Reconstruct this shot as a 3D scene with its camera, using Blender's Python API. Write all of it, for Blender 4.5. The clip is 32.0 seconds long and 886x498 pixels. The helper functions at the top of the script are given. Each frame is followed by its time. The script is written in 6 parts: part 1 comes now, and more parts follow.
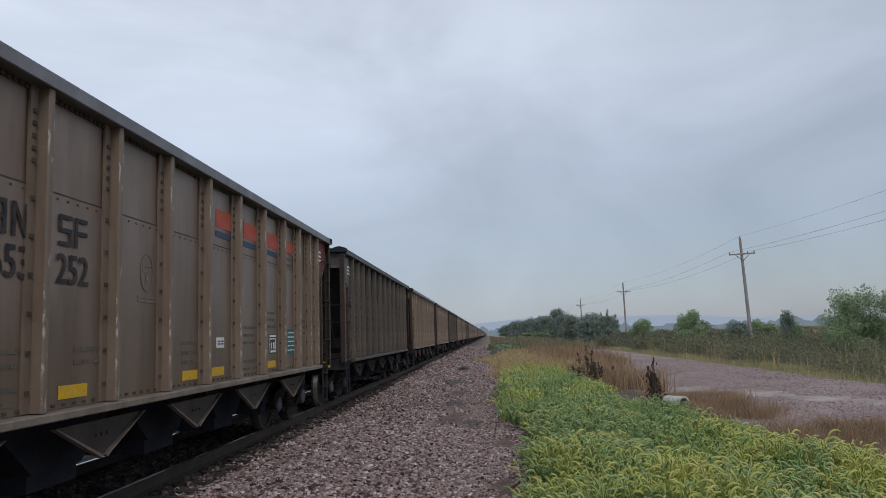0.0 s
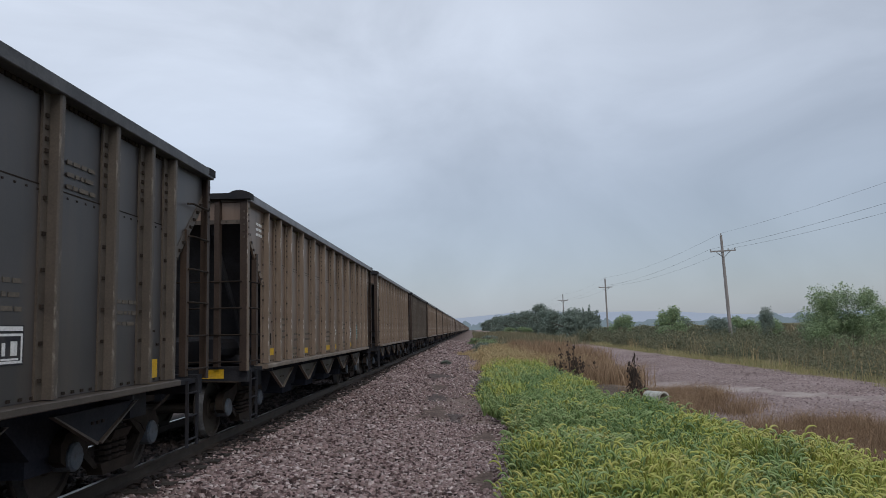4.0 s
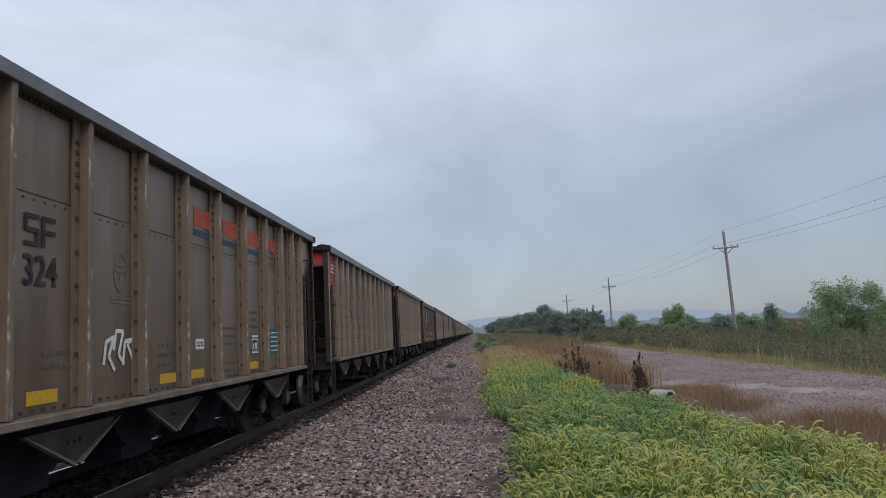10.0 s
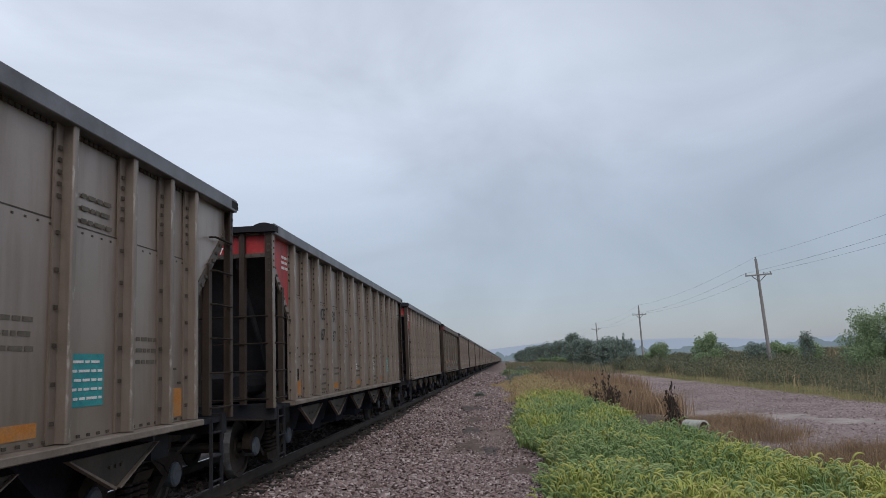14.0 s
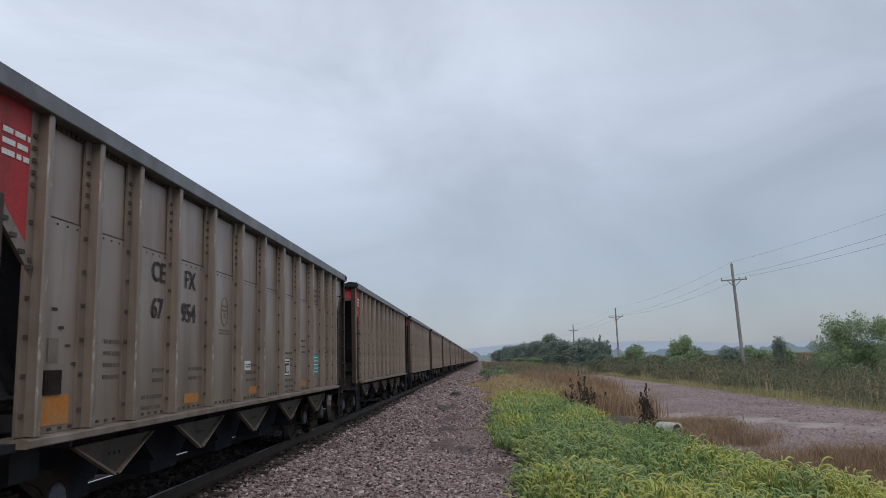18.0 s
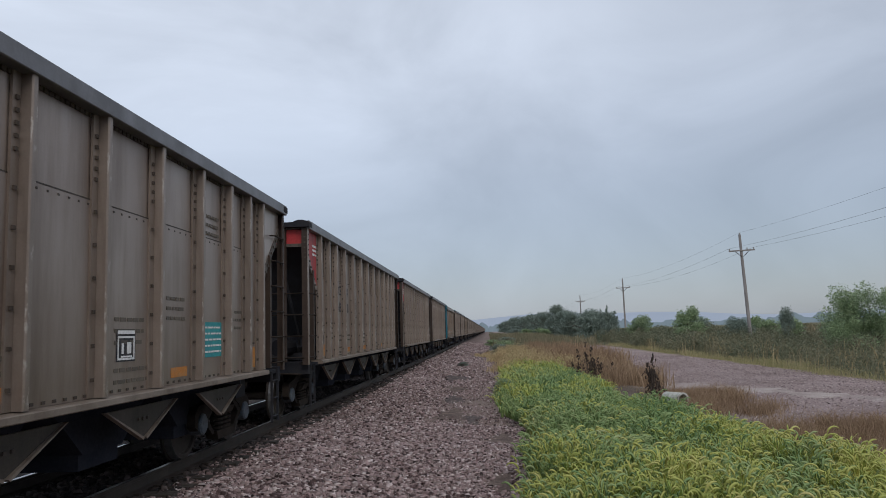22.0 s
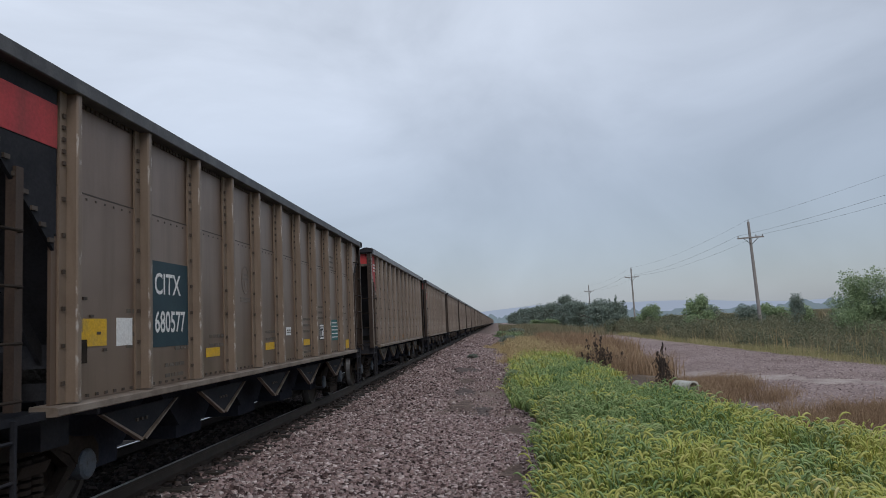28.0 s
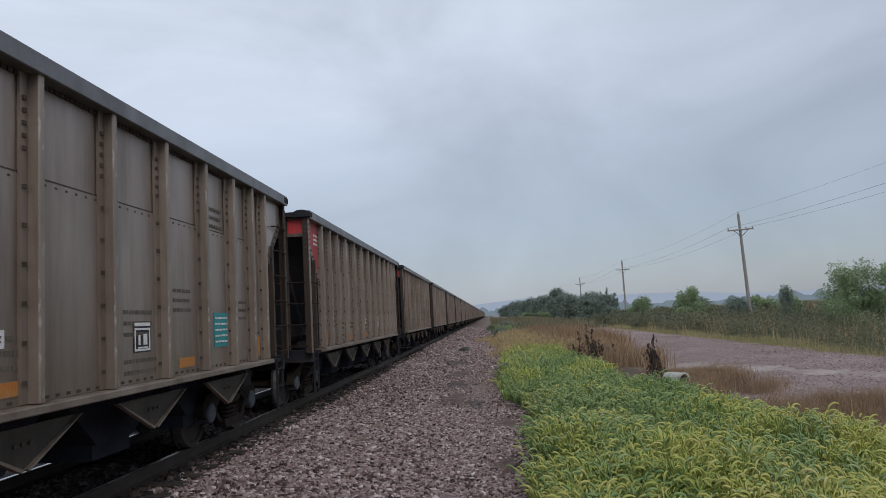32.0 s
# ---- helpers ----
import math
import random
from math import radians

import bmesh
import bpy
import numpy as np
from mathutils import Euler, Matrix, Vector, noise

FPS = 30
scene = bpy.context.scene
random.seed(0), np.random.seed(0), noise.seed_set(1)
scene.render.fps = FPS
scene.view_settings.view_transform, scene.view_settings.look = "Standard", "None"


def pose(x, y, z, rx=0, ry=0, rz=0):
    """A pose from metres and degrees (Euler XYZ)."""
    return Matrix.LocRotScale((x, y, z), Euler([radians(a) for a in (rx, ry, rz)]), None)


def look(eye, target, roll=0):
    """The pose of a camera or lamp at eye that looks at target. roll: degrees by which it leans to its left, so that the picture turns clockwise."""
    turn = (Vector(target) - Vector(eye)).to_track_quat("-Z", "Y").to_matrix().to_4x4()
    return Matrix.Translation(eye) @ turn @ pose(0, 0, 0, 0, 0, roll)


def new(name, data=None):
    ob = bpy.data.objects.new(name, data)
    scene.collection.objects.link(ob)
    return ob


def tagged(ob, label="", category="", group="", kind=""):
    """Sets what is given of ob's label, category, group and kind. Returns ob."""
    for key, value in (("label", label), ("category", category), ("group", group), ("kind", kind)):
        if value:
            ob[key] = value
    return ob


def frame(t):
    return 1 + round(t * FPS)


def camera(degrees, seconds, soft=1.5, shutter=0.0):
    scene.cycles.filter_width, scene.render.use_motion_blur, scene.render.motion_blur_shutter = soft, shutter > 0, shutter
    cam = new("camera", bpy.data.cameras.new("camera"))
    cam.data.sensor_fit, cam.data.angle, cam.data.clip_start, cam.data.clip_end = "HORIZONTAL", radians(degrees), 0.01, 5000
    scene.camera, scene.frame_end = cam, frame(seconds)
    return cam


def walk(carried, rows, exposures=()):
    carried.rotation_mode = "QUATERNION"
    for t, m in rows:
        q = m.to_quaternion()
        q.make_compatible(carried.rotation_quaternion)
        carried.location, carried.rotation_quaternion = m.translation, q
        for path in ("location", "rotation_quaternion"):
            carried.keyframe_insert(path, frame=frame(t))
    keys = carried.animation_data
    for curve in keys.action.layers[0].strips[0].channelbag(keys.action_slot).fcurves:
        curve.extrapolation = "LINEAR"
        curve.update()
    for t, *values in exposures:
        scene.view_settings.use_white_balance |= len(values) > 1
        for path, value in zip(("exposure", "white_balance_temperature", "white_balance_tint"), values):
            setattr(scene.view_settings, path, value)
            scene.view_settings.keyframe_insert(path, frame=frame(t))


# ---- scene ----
# z = 0 is the top of the rails, the track runs along +y, the camera stands at x = y = 0.
EYE = 1.85
TRACK_X = -5.0
CAR_PITCH = 16.18
SPEED = 17.81
CAR_START = 9.03
cam = camera(61.2, 32.0, soft=0.55, shutter=0.02)
PATH = [
    (0.0, pose(0, 0, EYE, 96.62, 1.80, 3.48)),
    (0.5, pose(0, 0, EYE, 96.58, 2.04, 3.50)),
    (1.0, pose(0, 0, EYE, 97.19, 1.73, 3.46)),
    (1.5, pose(0, 0, EYE, 97.57, 2.05, 3.40)),
    (2.0, pose(0, 0, EYE, 96.92, 2.36, 3.08)),
    (2.5, pose(0, 0, EYE, 97.22, 1.38, 3.26)),
    (3.0, pose(0, 0, EYE, 96.88, 1.60, 2.83)),
    (3.5, pose(0, 0, EYE, 96.13, 1.47, 2.47)),
    (5.5, pose(0, 0, EYE, 96.24, 1.71, 1.58)),
    (6.0, pose(0, 0, EYE, 95.35, 2.11, 2.06)),
    (6.5, pose(0, 0, EYE, 95.37, 1.93, 2.06)),
    (7.0, pose(0, 0, EYE, 95.63, 2.05, 1.70)),
    (7.5, pose(0, 0, EYE, 96.14, 2.53, 1.50)),
    (8.0, pose(0, 0, EYE, 96.12, 2.47, 1.45)),
    (8.5, pose(0, 0, EYE, 96.12, 2.25, 1.48)),
    (9.0, pose(0, 0, EYE, 95.63, 2.02, 1.60)),
    (9.5, pose(0, 0, EYE, 95.63, 2.45, 2.07)),
    (10.0, pose(0, 0, EYE, 96.40, 2.66, 2.48)),
    (10.5, pose(0, 0, EYE, 96.29, 2.90, 2.20)),
    (11.0, pose(0, 0, EYE, 96.79, 2.46, 3.88)),
    (11.5, pose(0, 0, EYE, 95.56, 1.95, 5.05)),
    (12.0, pose(0, 0, EYE, 98.39, 2.61, 5.19)),
    (12.5, pose(0, 0, EYE, 98.29, 2.08, 5.77)),
    (13.0, pose(0, 0, EYE, 97.04, 2.43, 5.56)),
    (13.5, pose(0, 0, EYE, 98.25, 2.55, 5.10)),
    (14.0, pose(0, 0, EYE, 98.63, 2.56, 4.63)),
    (14.5, pose(0, 0, EYE, 99.20, 2.70, 4.29)),
    (16.5, pose(0, 0, EYE, 97.53, 2.05, 4.85)),
    (17.0, pose(0, 0, EYE, 98.33, 1.90, 4.32)),
    (17.5, pose(0, 0, EYE, 98.26, 1.80, 3.77)),
    (18.0, pose(0, 0, EYE, 98.47, 1.57, 2.89)),
    (18.5, pose(0, 0, EYE, 97.01, 0.55, 3.80)),
    (19.0, pose(0, 0, EYE, 98.11, 2.81, 4.29)),
    (19.5, pose(0, 0, EYE, 96.58, 2.05, 3.82)),
    (20.0, pose(0, 0, EYE, 95.71, 1.55, 4.16)),
    (20.5, pose(0, 0, EYE, 96.63, 1.27, 3.80)),
    (21.0, pose(0, 0, EYE, 96.83, 1.26, 2.76)),
    (21.5, pose(0, 0, EYE, 96.34, 2.19, 3.03)),
    (22.0, pose(0, 0, EYE, 96.31, 1.69, 3.44)),
    (22.5, pose(0, 0, EYE, 96.48, 1.86, 1.93)),
    (23.0, pose(0, 0, EYE, 96.44, 2.03, 1.93)),
    (23.5, pose(0, 0, EYE, 97.62, 2.39, 2.14)),
    (24.0, pose(0, 0, EYE, 97.10, 2.27, 2.74)),
    (24.5, pose(0, 0, EYE, 95.93, 2.55, 2.29)),
    (25.0, pose(0, 0, EYE, 95.49, 2.95, 2.94)),
    (25.5, pose(0, 0, EYE, 96.32, 2.52, 3.53)),
    (27.5, pose(0, 0, EYE, 95.75, 1.87, 3.54)),
    (28.0, pose(0, 0, EYE, 95.75, 2.61, 4.13)),
    (28.5, pose(0, 0, EYE, 94.93, 2.57, 3.91)),
    (29.0, pose(0, 0, EYE, 94.39, 2.99, 3.48)),
    (29.5, pose(0, 0, EYE, 95.00, 2.73, 3.04)),
    (30.0, pose(0, 0, EYE, 94.90, 2.79, 4.13)),
    (30.5, pose(0, 0, EYE, 94.93, 2.46, 4.63)),
    (31.0, pose(0, 0, EYE, 94.85, 3.26, 3.75)),
    (31.5, pose(0, 0, EYE, 94.66, 3.29, 4.34)),
    (32.0, pose(0, 0, EYE, 95.22, 2.94, 3.50)),
]
walk(cam, PATH)

# ---- light: overcast sky and a weak, wide sun ----
world = bpy.data.worlds.new("overcast")
scene.world = world
world.use_nodes = True
wn, wl = world.node_tree.nodes, world.node_tree.links
wn.clear()


def wnode(kind, **sets):
    n = wn.new(kind)
    for k, v in sets.items():
        n.inputs[k].default_value = v
    return n


w_out = wn.new("ShaderNodeOutputWorld")
w_bg = wnode("ShaderNodeBackground", Strength=1.0)
w_sky = wn.new("ShaderNodeTexSky")
w_sky.sky_type, w_sky.sun_disc = "NISHITA", False
w_sky.sun_elevation, w_sky.sun_rotation = radians(48), radians(200)
w_co = wn.new("ShaderNodeTexCoord")
w_sep = wn.new("ShaderNodeSeparateXYZ")
wl.new(w_co.outputs["Generated"], w_sep.inputs[0])
w_grad = wn.new("ShaderNodeValToRGB")
w_grad.color_ramp.interpolation = "EASE"
w_grad.color_ramp.elements[0].position, w_grad.color_ramp.elements[0].color = 0.0, (0.28, 0.318, 0.396, 1)
w_grad.color_ramp.elements[1].position, w_grad.color_ramp.elements[1].color = 0.42, (0.555, 0.60, 0.68, 1)
wl.new(w_sep.outputs["Z"], w_grad.inputs[0])
w_map = wn.new("ShaderNodeMapping")
w_map.inputs["Scale"].default_value = (1.0, 1.0, 1.9)
w_map.inputs["Location"].default_value = (0.35, 0.2, 0.1)
wl.new(w_co.outputs["Generated"], w_map.inputs[0])
w_noise = wnode("ShaderNodeTexNoise", Scale=2.7, Detail=8.0, Roughness=0.54, Distortion=0.6)
wl.new(w_map.outputs[0], w_noise.inputs["Vector"])
w_cl = wn.new("ShaderNodeMapRange")
for i, v in enumerate((0.3, 0.72, 0.86, 1.22)):
    w_cl.inputs[i + 1].default_value = v
wl.new(w_noise.outputs["Fac"], w_cl.inputs[0])
w_mul = wn.new("ShaderNodeVectorMath")
w_mul.operation = "SCALE"
wl.new(w_grad.outputs[0], w_mul.inputs[0])
w_dot = wn.new("ShaderNodeVectorMath")
w_dot.operation = "DOT_PRODUCT"
w_dot.inputs[1].default_value = Vector((-0.75, 0.35, 0.55)).normalized()
wl.new(w_co.outputs["Generated"], w_dot.inputs[0])
w_glow = wn.new("ShaderNodeMapRange")
for i, v in enumerate((0.0, 0.95, 0.70, 1.17)):
    w_glow.inputs[i + 1].default_value = v
wl.new(w_dot.outputs["Value"], w_glow.inputs[0])
w_both = wn.new("ShaderNodeMath")
w_both.operation = "MULTIPLY"
wl.new(w_cl.outputs[0], w_both.inputs[0])
wl.new(w_glow.outputs[0], w_both.inputs[1])
wl.new(w_both.outputs[0], w_mul.inputs["Scale"])
w_mix = wn.new("ShaderNodeMix")
w_mix.data_type = "RGBA"
w_mix.inputs["Factor"].default_value = 0.03
wl.new(w_mul.outputs[0], w_mix.inputs["A"])
wl.new(w_sky.outputs[0], w_mix.inputs["B"])
wl.new(w_mix.outputs["Result"], w_bg.inputs[0])
wl.new(w_bg.outputs[0], w_out.inputs[0])

sun = new("sun", bpy.data.lights.new("sun", "SUN"))
sun.data.energy, sun.data.angle, sun.data.color = 1.1, radians(25), (1.0, 0.955, 0.89)
sun.matrix_world = look((22, -36, 40), (0, 10, 0))


# ---- materials ----
def ramp(nt, a, b, lo=0.3, hi=0.7):
    r = nt.nodes.new("ShaderNodeValToRGB")
    r.color_ramp.elements[0].position, r.color_ramp.elements[0].color = lo, (*a, 1)
    r.color_ramp.elements[1].position, r.color_ramp.elements[1].color = hi, (*b, 1)
    return r


def noise_node(nt, scale, detail=4.0, rough=0.55, stretch=None, space="Object"):
    co = nt.nodes.new("ShaderNodeTexCoord")
    n = nt.nodes.new("ShaderNodeTexNoise")
    n.inputs["Scale"].default_value, n.inputs["Detail"].default_value, n.inputs["Roughness"].default_value = scale, detail, rough
    src = co.outputs[space]
    if stretch:
        m = nt.nodes.new("ShaderNodeMapping")
        m.inputs["Scale"].default_value = stretch
        nt.links.new(src, m.inputs[0])
        src = m.outputs[0]
    nt.links.new(src, n.inputs["Vector"])
    return n


def mix_rgb(nt, fac, a, b, kind="MIX"):
    m = nt.nodes.new("ShaderNodeMix")
    m.data_type, m.blend_type = "RGBA", kind
    for sock, v in ((m.inputs["Factor"], fac), (m.inputs["A"], a), (m.inputs["B"], b)):
        if isinstance(v, (int, float)):
            sock.default_value = v
        elif isinstance(v, tuple):
            sock.default_value = (*v, 1)
        else:
            nt.links.new(v, sock)
    return m.outputs["Result"]


def material(name, a, b, scale=3.0, rough=0.75, metal=0.0, grain=40.0, bump=0.15, depth=0.01, stretch=None, dirt=None, dirt_amount=0.5, dirt_scale=1.2, dirt_stretch=None, island=0.0, per_object=0.0, spec=0.3, speck=0.16):
    """Two tones in large blotches, fine grain as relief, and optionally streaks of dirt."""
    m = bpy.data.materials.new(name)
    m.use_nodes = True
    nt = m.node_tree
    p = nt.nodes["Principled BSDF"]
    p.inputs["Roughness"].default_value, p.inputs["Metallic"].default_value = rough, metal
    p.inputs["Specular IOR Level"].default_value = spec
    big = noise_node(nt, scale, stretch=stretch)
    col = ramp(nt, a, b)
    nt.links.new(big.outputs["Fac"], col.inputs[0])
    out = col.outputs[0]
    if dirt:
        dn = noise_node(nt, dirt_scale, 6, 0.65, dirt_stretch)
        dr = ramp(nt, (0, 0, 0), (dirt_amount,) * 3, 0.45, 0.68)
        nt.links.new(dn.outputs["Fac"], dr.inputs[0])
        out = mix_rgb(nt, dr.outputs[0], out, dirt)
    fine = noise_node(nt, grain, 3)
    fr = ramp(nt, (1 - speck,) * 3, (1 + speck,) * 3)
    nt.links.new(fine.outputs["Fac"], fr.inputs[0])
    out = mix_rgb(nt, 1.0, out, fr.outputs[0], "MULTIPLY")
    for amount, kind, sock in ((island, "ShaderNodeNewGeometry", "Random Per Island"), (per_object, "ShaderNodeObjectInfo", "Random")):
        if amount:
            g = nt.nodes.new(kind)
            r = ramp(nt, (1 - amount,) * 3, (1 + amount,) * 3, 0, 1)
            nt.links.new(g.outputs[sock], r.inputs[0])
            out = mix_rgb(nt, 1.0, out, r.outputs[0], "MULTIPLY")
    nt.links.new(out, p.inputs["Base Color"])
    if bump:
        b_ = nt.nodes.new("ShaderNodeBump")
        b_.inputs["Strength"].default_value, b_.inputs["Distance"].default_value = bump, depth
        nt.links.new(fine.outputs["Fac"], b_.inputs["Height"])
        nt.links.new(b_.outputs[0], p.inputs["Normal"])
    return m


def leaf_material(name, tones, rough=0.6, patch=0.35, patch_scale=0.8):
    """Foliage: each leaf or blade takes its own tone, patches shift it."""
    m = bpy.data.materials.new(name)
    m.use_nodes = True
    nt = m.node_tree
    p = nt.nodes["Principled BSDF"]
    p.inputs["Roughness"].default_value = rough
    p.inputs["Specular IOR Level"].default_value = 0.25
    g = nt.nodes.new("ShaderNodeNewGeometry")
    pn = noise_node(nt, patch_scale, 3)
    add = nt.nodes.new("ShaderNodeMath")
    add.operation = "MULTIPLY_ADD"
    add.inputs[1].default_value = 1 - patch
    nt.links.new(g.outputs["Random Per Island"], add.inputs[0])
    mr = nt.nodes.new("ShaderNodeMapRange")
    for i, v in enumerate((0.3, 0.7, 0.0, patch)):
        mr.inputs[i + 1].default_value = v
    nt.links.new(pn.outputs["Fac"], mr.inputs[0])
    nt.links.new(mr.outputs[0], add.inputs[2])
    r = nt.nodes.new("ShaderNodeValToRGB")
    while len(r.color_ramp.elements) < len(tones):
        r.color_ramp.elements.new(0.5)
    for i, t in enumerate(tones):
        r.color_ramp.elements[i].position = i / (len(tones) - 1)
        r.color_ramp.elements[i].color = (*t, 1)
    nt.links.new(add.outputs[0], r.inputs[0])
    nt.links.new(r.outputs[0], p.inputs["Base Color"])
    tr = nt.nodes.new("ShaderNodeBsdfTranslucent")
    nt.links.new(r.outputs[0], tr.inputs[0])
    ms = nt.nodes.new("ShaderNodeMixShader")
    ms.inputs[0].default_value = 0.25
    nt.links.new(p.outputs[0], ms.inputs[1])
    nt.links.new(tr.outputs[0], ms.inputs[2])
    nt.links.new(ms.outputs[0], nt.nodes["Material Output"].inputs[0])
    return m


def stone_material(name, tones):
    """Broken stone: each piece takes its own tone."""
    m = material(name, (0.8, 0.8, 0.8), (1.15, 1.15, 1.15), 12.0, 0.85, 0.0, 70, 0.25, 0.006, spec=0.15)
    nt = m.node_tree
    p = nt.nodes["Principled BSDF"]
    g = nt.nodes.new("ShaderNodeNewGeometry")
    r = nt.nodes.new("ShaderNodeValToRGB")
    while len(r.color_ramp.elements) < len(tones):
        r.color_ramp.elements.new(0.5)
    for i, t in enumerate(tones):
        r.color_ramp.elements[i].position, r.color_ramp.elements[i].color = i / (len(tones) - 1), (*t, 1)
    nt.links.new(g.outputs["Random Per Island"], r.inputs[0])
    old = p.inputs["Base Color"].links[0].from_socket
    nt.links.new(mix_rgb(nt, 1.0, old, r.outputs[0], "MULTIPLY"), p.inputs["Base Color"])
    return m


RUN = (1.0, 1.0, 0.12)
GRIME = (0.075, 0.05, 0.035)
M = {}
M["alu"] = material("dirty_aluminium", (0.285, 0.224, 0.19), (0.375, 0.308, 0.27), 0.7, 0.36, 0.62, 60, 0.012, 0.003, dirt=(0.14, 0.094, 0.067), dirt_amount=0.6, dirt_scale=2.2, dirt_stretch=RUN, per_object=0.06, spec=0.5, speck=0.03)
M["alu_tan"] = material("brown_dusty_aluminium", (0.18, 0.124, 0.093), (0.258, 0.19, 0.152), 0.7, 0.38, 0.5, 60, 0.012, 0.003, dirt=(0.105, 0.064, 0.041), dirt_amount=0.55, dirt_scale=2.2, dirt_stretch=RUN, per_object=0.07, spec=0.5, speck=0.03)
M["dark"] = material("sooty_dark_paint", (0.033, 0.030, 0.032), (0.058, 0.053, 0.054), 0.9, 0.42, 0.0, 60, 0.03, 0.004, dirt=(0.09, 0.066, 0.05), dirt_amount=0.5, dirt_scale=2.0, dirt_stretch=RUN, per_object=0.1, spec=0.5, speck=0.06)
M["maroon"] = material("dark_brown_paint", (0.052, 0.036, 0.032), (0.085, 0.058, 0.05), 0.8, 0.5, 0.0, 60, 0.04, 0.004, dirt=(0.115, 0.08, 0.062), dirt_amount=0.4, dirt_scale=2.0, dirt_stretch=RUN, spec=0.4, speck=0.05)
M["rib"] = material("weathered_rib_metal", (0.21, 0.163, 0.136), (0.305, 0.25, 0.215), 1.5, 0.4, 0.55, 50, 0.02, 0.003, dirt=(0.105, 0.066, 0.045), dirt_amount=0.75, dirt_scale=2.5, dirt_stretch=RUN, per_object=0.1, spec=0.5, speck=0.04)
M["rib_tan"] = material("weathered_tan_rib_metal", (0.15, 0.106, 0.078), (0.225, 0.172, 0.132), 1.5, 0.5, 0.15, 50, 0.02, 0.003, dirt=(0.08, 0.046, 0.026), dirt_amount=0.75, dirt_scale=2.5, dirt_stretch=RUN, per_object=0.1, spec=0.5, speck=0.04)
M["rib_dark"] = material("weathered_dark_rib", (0.054, 0.043, 0.036), (0.10, 0.08, 0.064), 1.5, 0.55, 0.0, 50, 0.08, 0.004, dirt=(0.038, 0.03, 0.026), dirt_amount=0.6, dirt_scale=2.5, dirt_stretch=RUN, per_object=0.1, spec=0.45)
M["umber"] = material("umber_brown_paint", (0.115, 0.09, 0.072), (0.16, 0.128, 0.102), 0.8, 0.6, 0.0, 60, 0.08, 0.004, dirt=(0.09, 0.06, 0.045), dirt_amount=0.5, dirt_scale=2.0, dirt_stretch=RUN)
M["chord"] = material("worn_grey_chord", (0.145, 0.142, 0.15), (0.225, 0.22, 0.23), 2.0, 0.42, 0.5, 50, 0.03, 0.004, dirt=(0.075, 0.066, 0.066), dirt_amount=0.5, dirt_scale=1.5, speck=0.05)
M["chord_dark"] = material("worn_dark_chord", (0.035, 0.035, 0.04), (0.07, 0.07, 0.075), 2.0, 0.5, 0.0, 50, 0.1, 0.004, dirt=(0.2, 0.2, 0.2), dirt_amount=0.3, dirt_scale=2.5)
# Bluish base tones of black and slope hold the haze over dark recesses.
M["black"] = material("grimy_black_steel", (0.016, 0.017, 0.022), (0.03, 0.031, 0.037), 2.0, 0.75, 0.0, 40, 0.1, 0.004, spec=0.12, dirt=(0.042, 0.033, 0.028), dirt_amount=0.35)
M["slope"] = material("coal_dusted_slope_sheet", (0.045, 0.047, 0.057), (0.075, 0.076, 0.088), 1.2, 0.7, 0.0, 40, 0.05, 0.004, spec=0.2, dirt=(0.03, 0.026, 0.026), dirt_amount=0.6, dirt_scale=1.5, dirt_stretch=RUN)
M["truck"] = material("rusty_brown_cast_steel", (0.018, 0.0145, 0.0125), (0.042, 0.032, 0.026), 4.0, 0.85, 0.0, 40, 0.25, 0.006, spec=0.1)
M["wheel"] = material("dark_wheel_steel", (0.02, 0.017, 0.015), (0.045, 0.036, 0.03), 3.0, 0.6, 0.2, 40, 0.1, 0.004)
M["tread"] = material("polished_tread_steel", (0.22, 0.22, 0.23), (0.34, 0.34, 0.35), 3.0, 0.35, 0.8, 40, 0.05, 0.002)
M["red"] = material("faded_red_paint", (0.36, 0.026, 0.034), (0.48, 0.046, 0.046), 1.5, 0.5, 0.0, 40, 0.05, 0.003, dirt=(0.16, 0.035, 0.03), dirt_amount=0.5, dirt_scale=2.2, dirt_stretch=RUN, per_object=0.1)
M["dull_red"] = material("sooty_maroon_paint", (0.11, 0.02, 0.022), (0.17, 0.035, 0.033), 1.5, 0.6, 0.0, 40, 0.05, 0.003, dirt=(0.05, 0.03, 0.03), dirt_amount=0.6, dirt_scale=2.2, dirt_stretch=RUN)
M["teal"] = material("bright_teal_paint", (0.012, 0.105, 0.15), (0.02, 0.155, 0.21), 1.5, 0.5, 0.0, 40, 0.05, 0.003, dirt=(0.03, 0.045, 0.05), dirt_amount=0.6, dirt_scale=2.2, dirt_stretch=RUN)
M["orange_end"] = material("scorched_orange_paint", (0.25, 0.12, 0.03), (0.36, 0.19, 0.06), 1.5, 0.6, 0.0, 40, 0.05, 0.003, dirt=(0.05, 0.035, 0.025), dirt_amount=0.85, dirt_scale=2.2, dirt_stretch=RUN)
M["yellow"] = material("yellow_reflective_sheet", (0.58, 0.33, 0.012), (0.68, 0.42, 0.02), 6.0, 0.5, 0.0, 60, 0.03, 0.002, dirt=(0.3, 0.2, 0.08), dirt_amount=0.5, dirt_scale=5)
M["orange"] = material("faded_orange_sheet", (0.42, 0.15, 0.03), (0.52, 0.22, 0.05), 6.0, 0.6, 0.0, 60, 0.03, 0.002, dirt=(0.25, 0.17, 0.11), dirt_amount=0.6, dirt_scale=5)
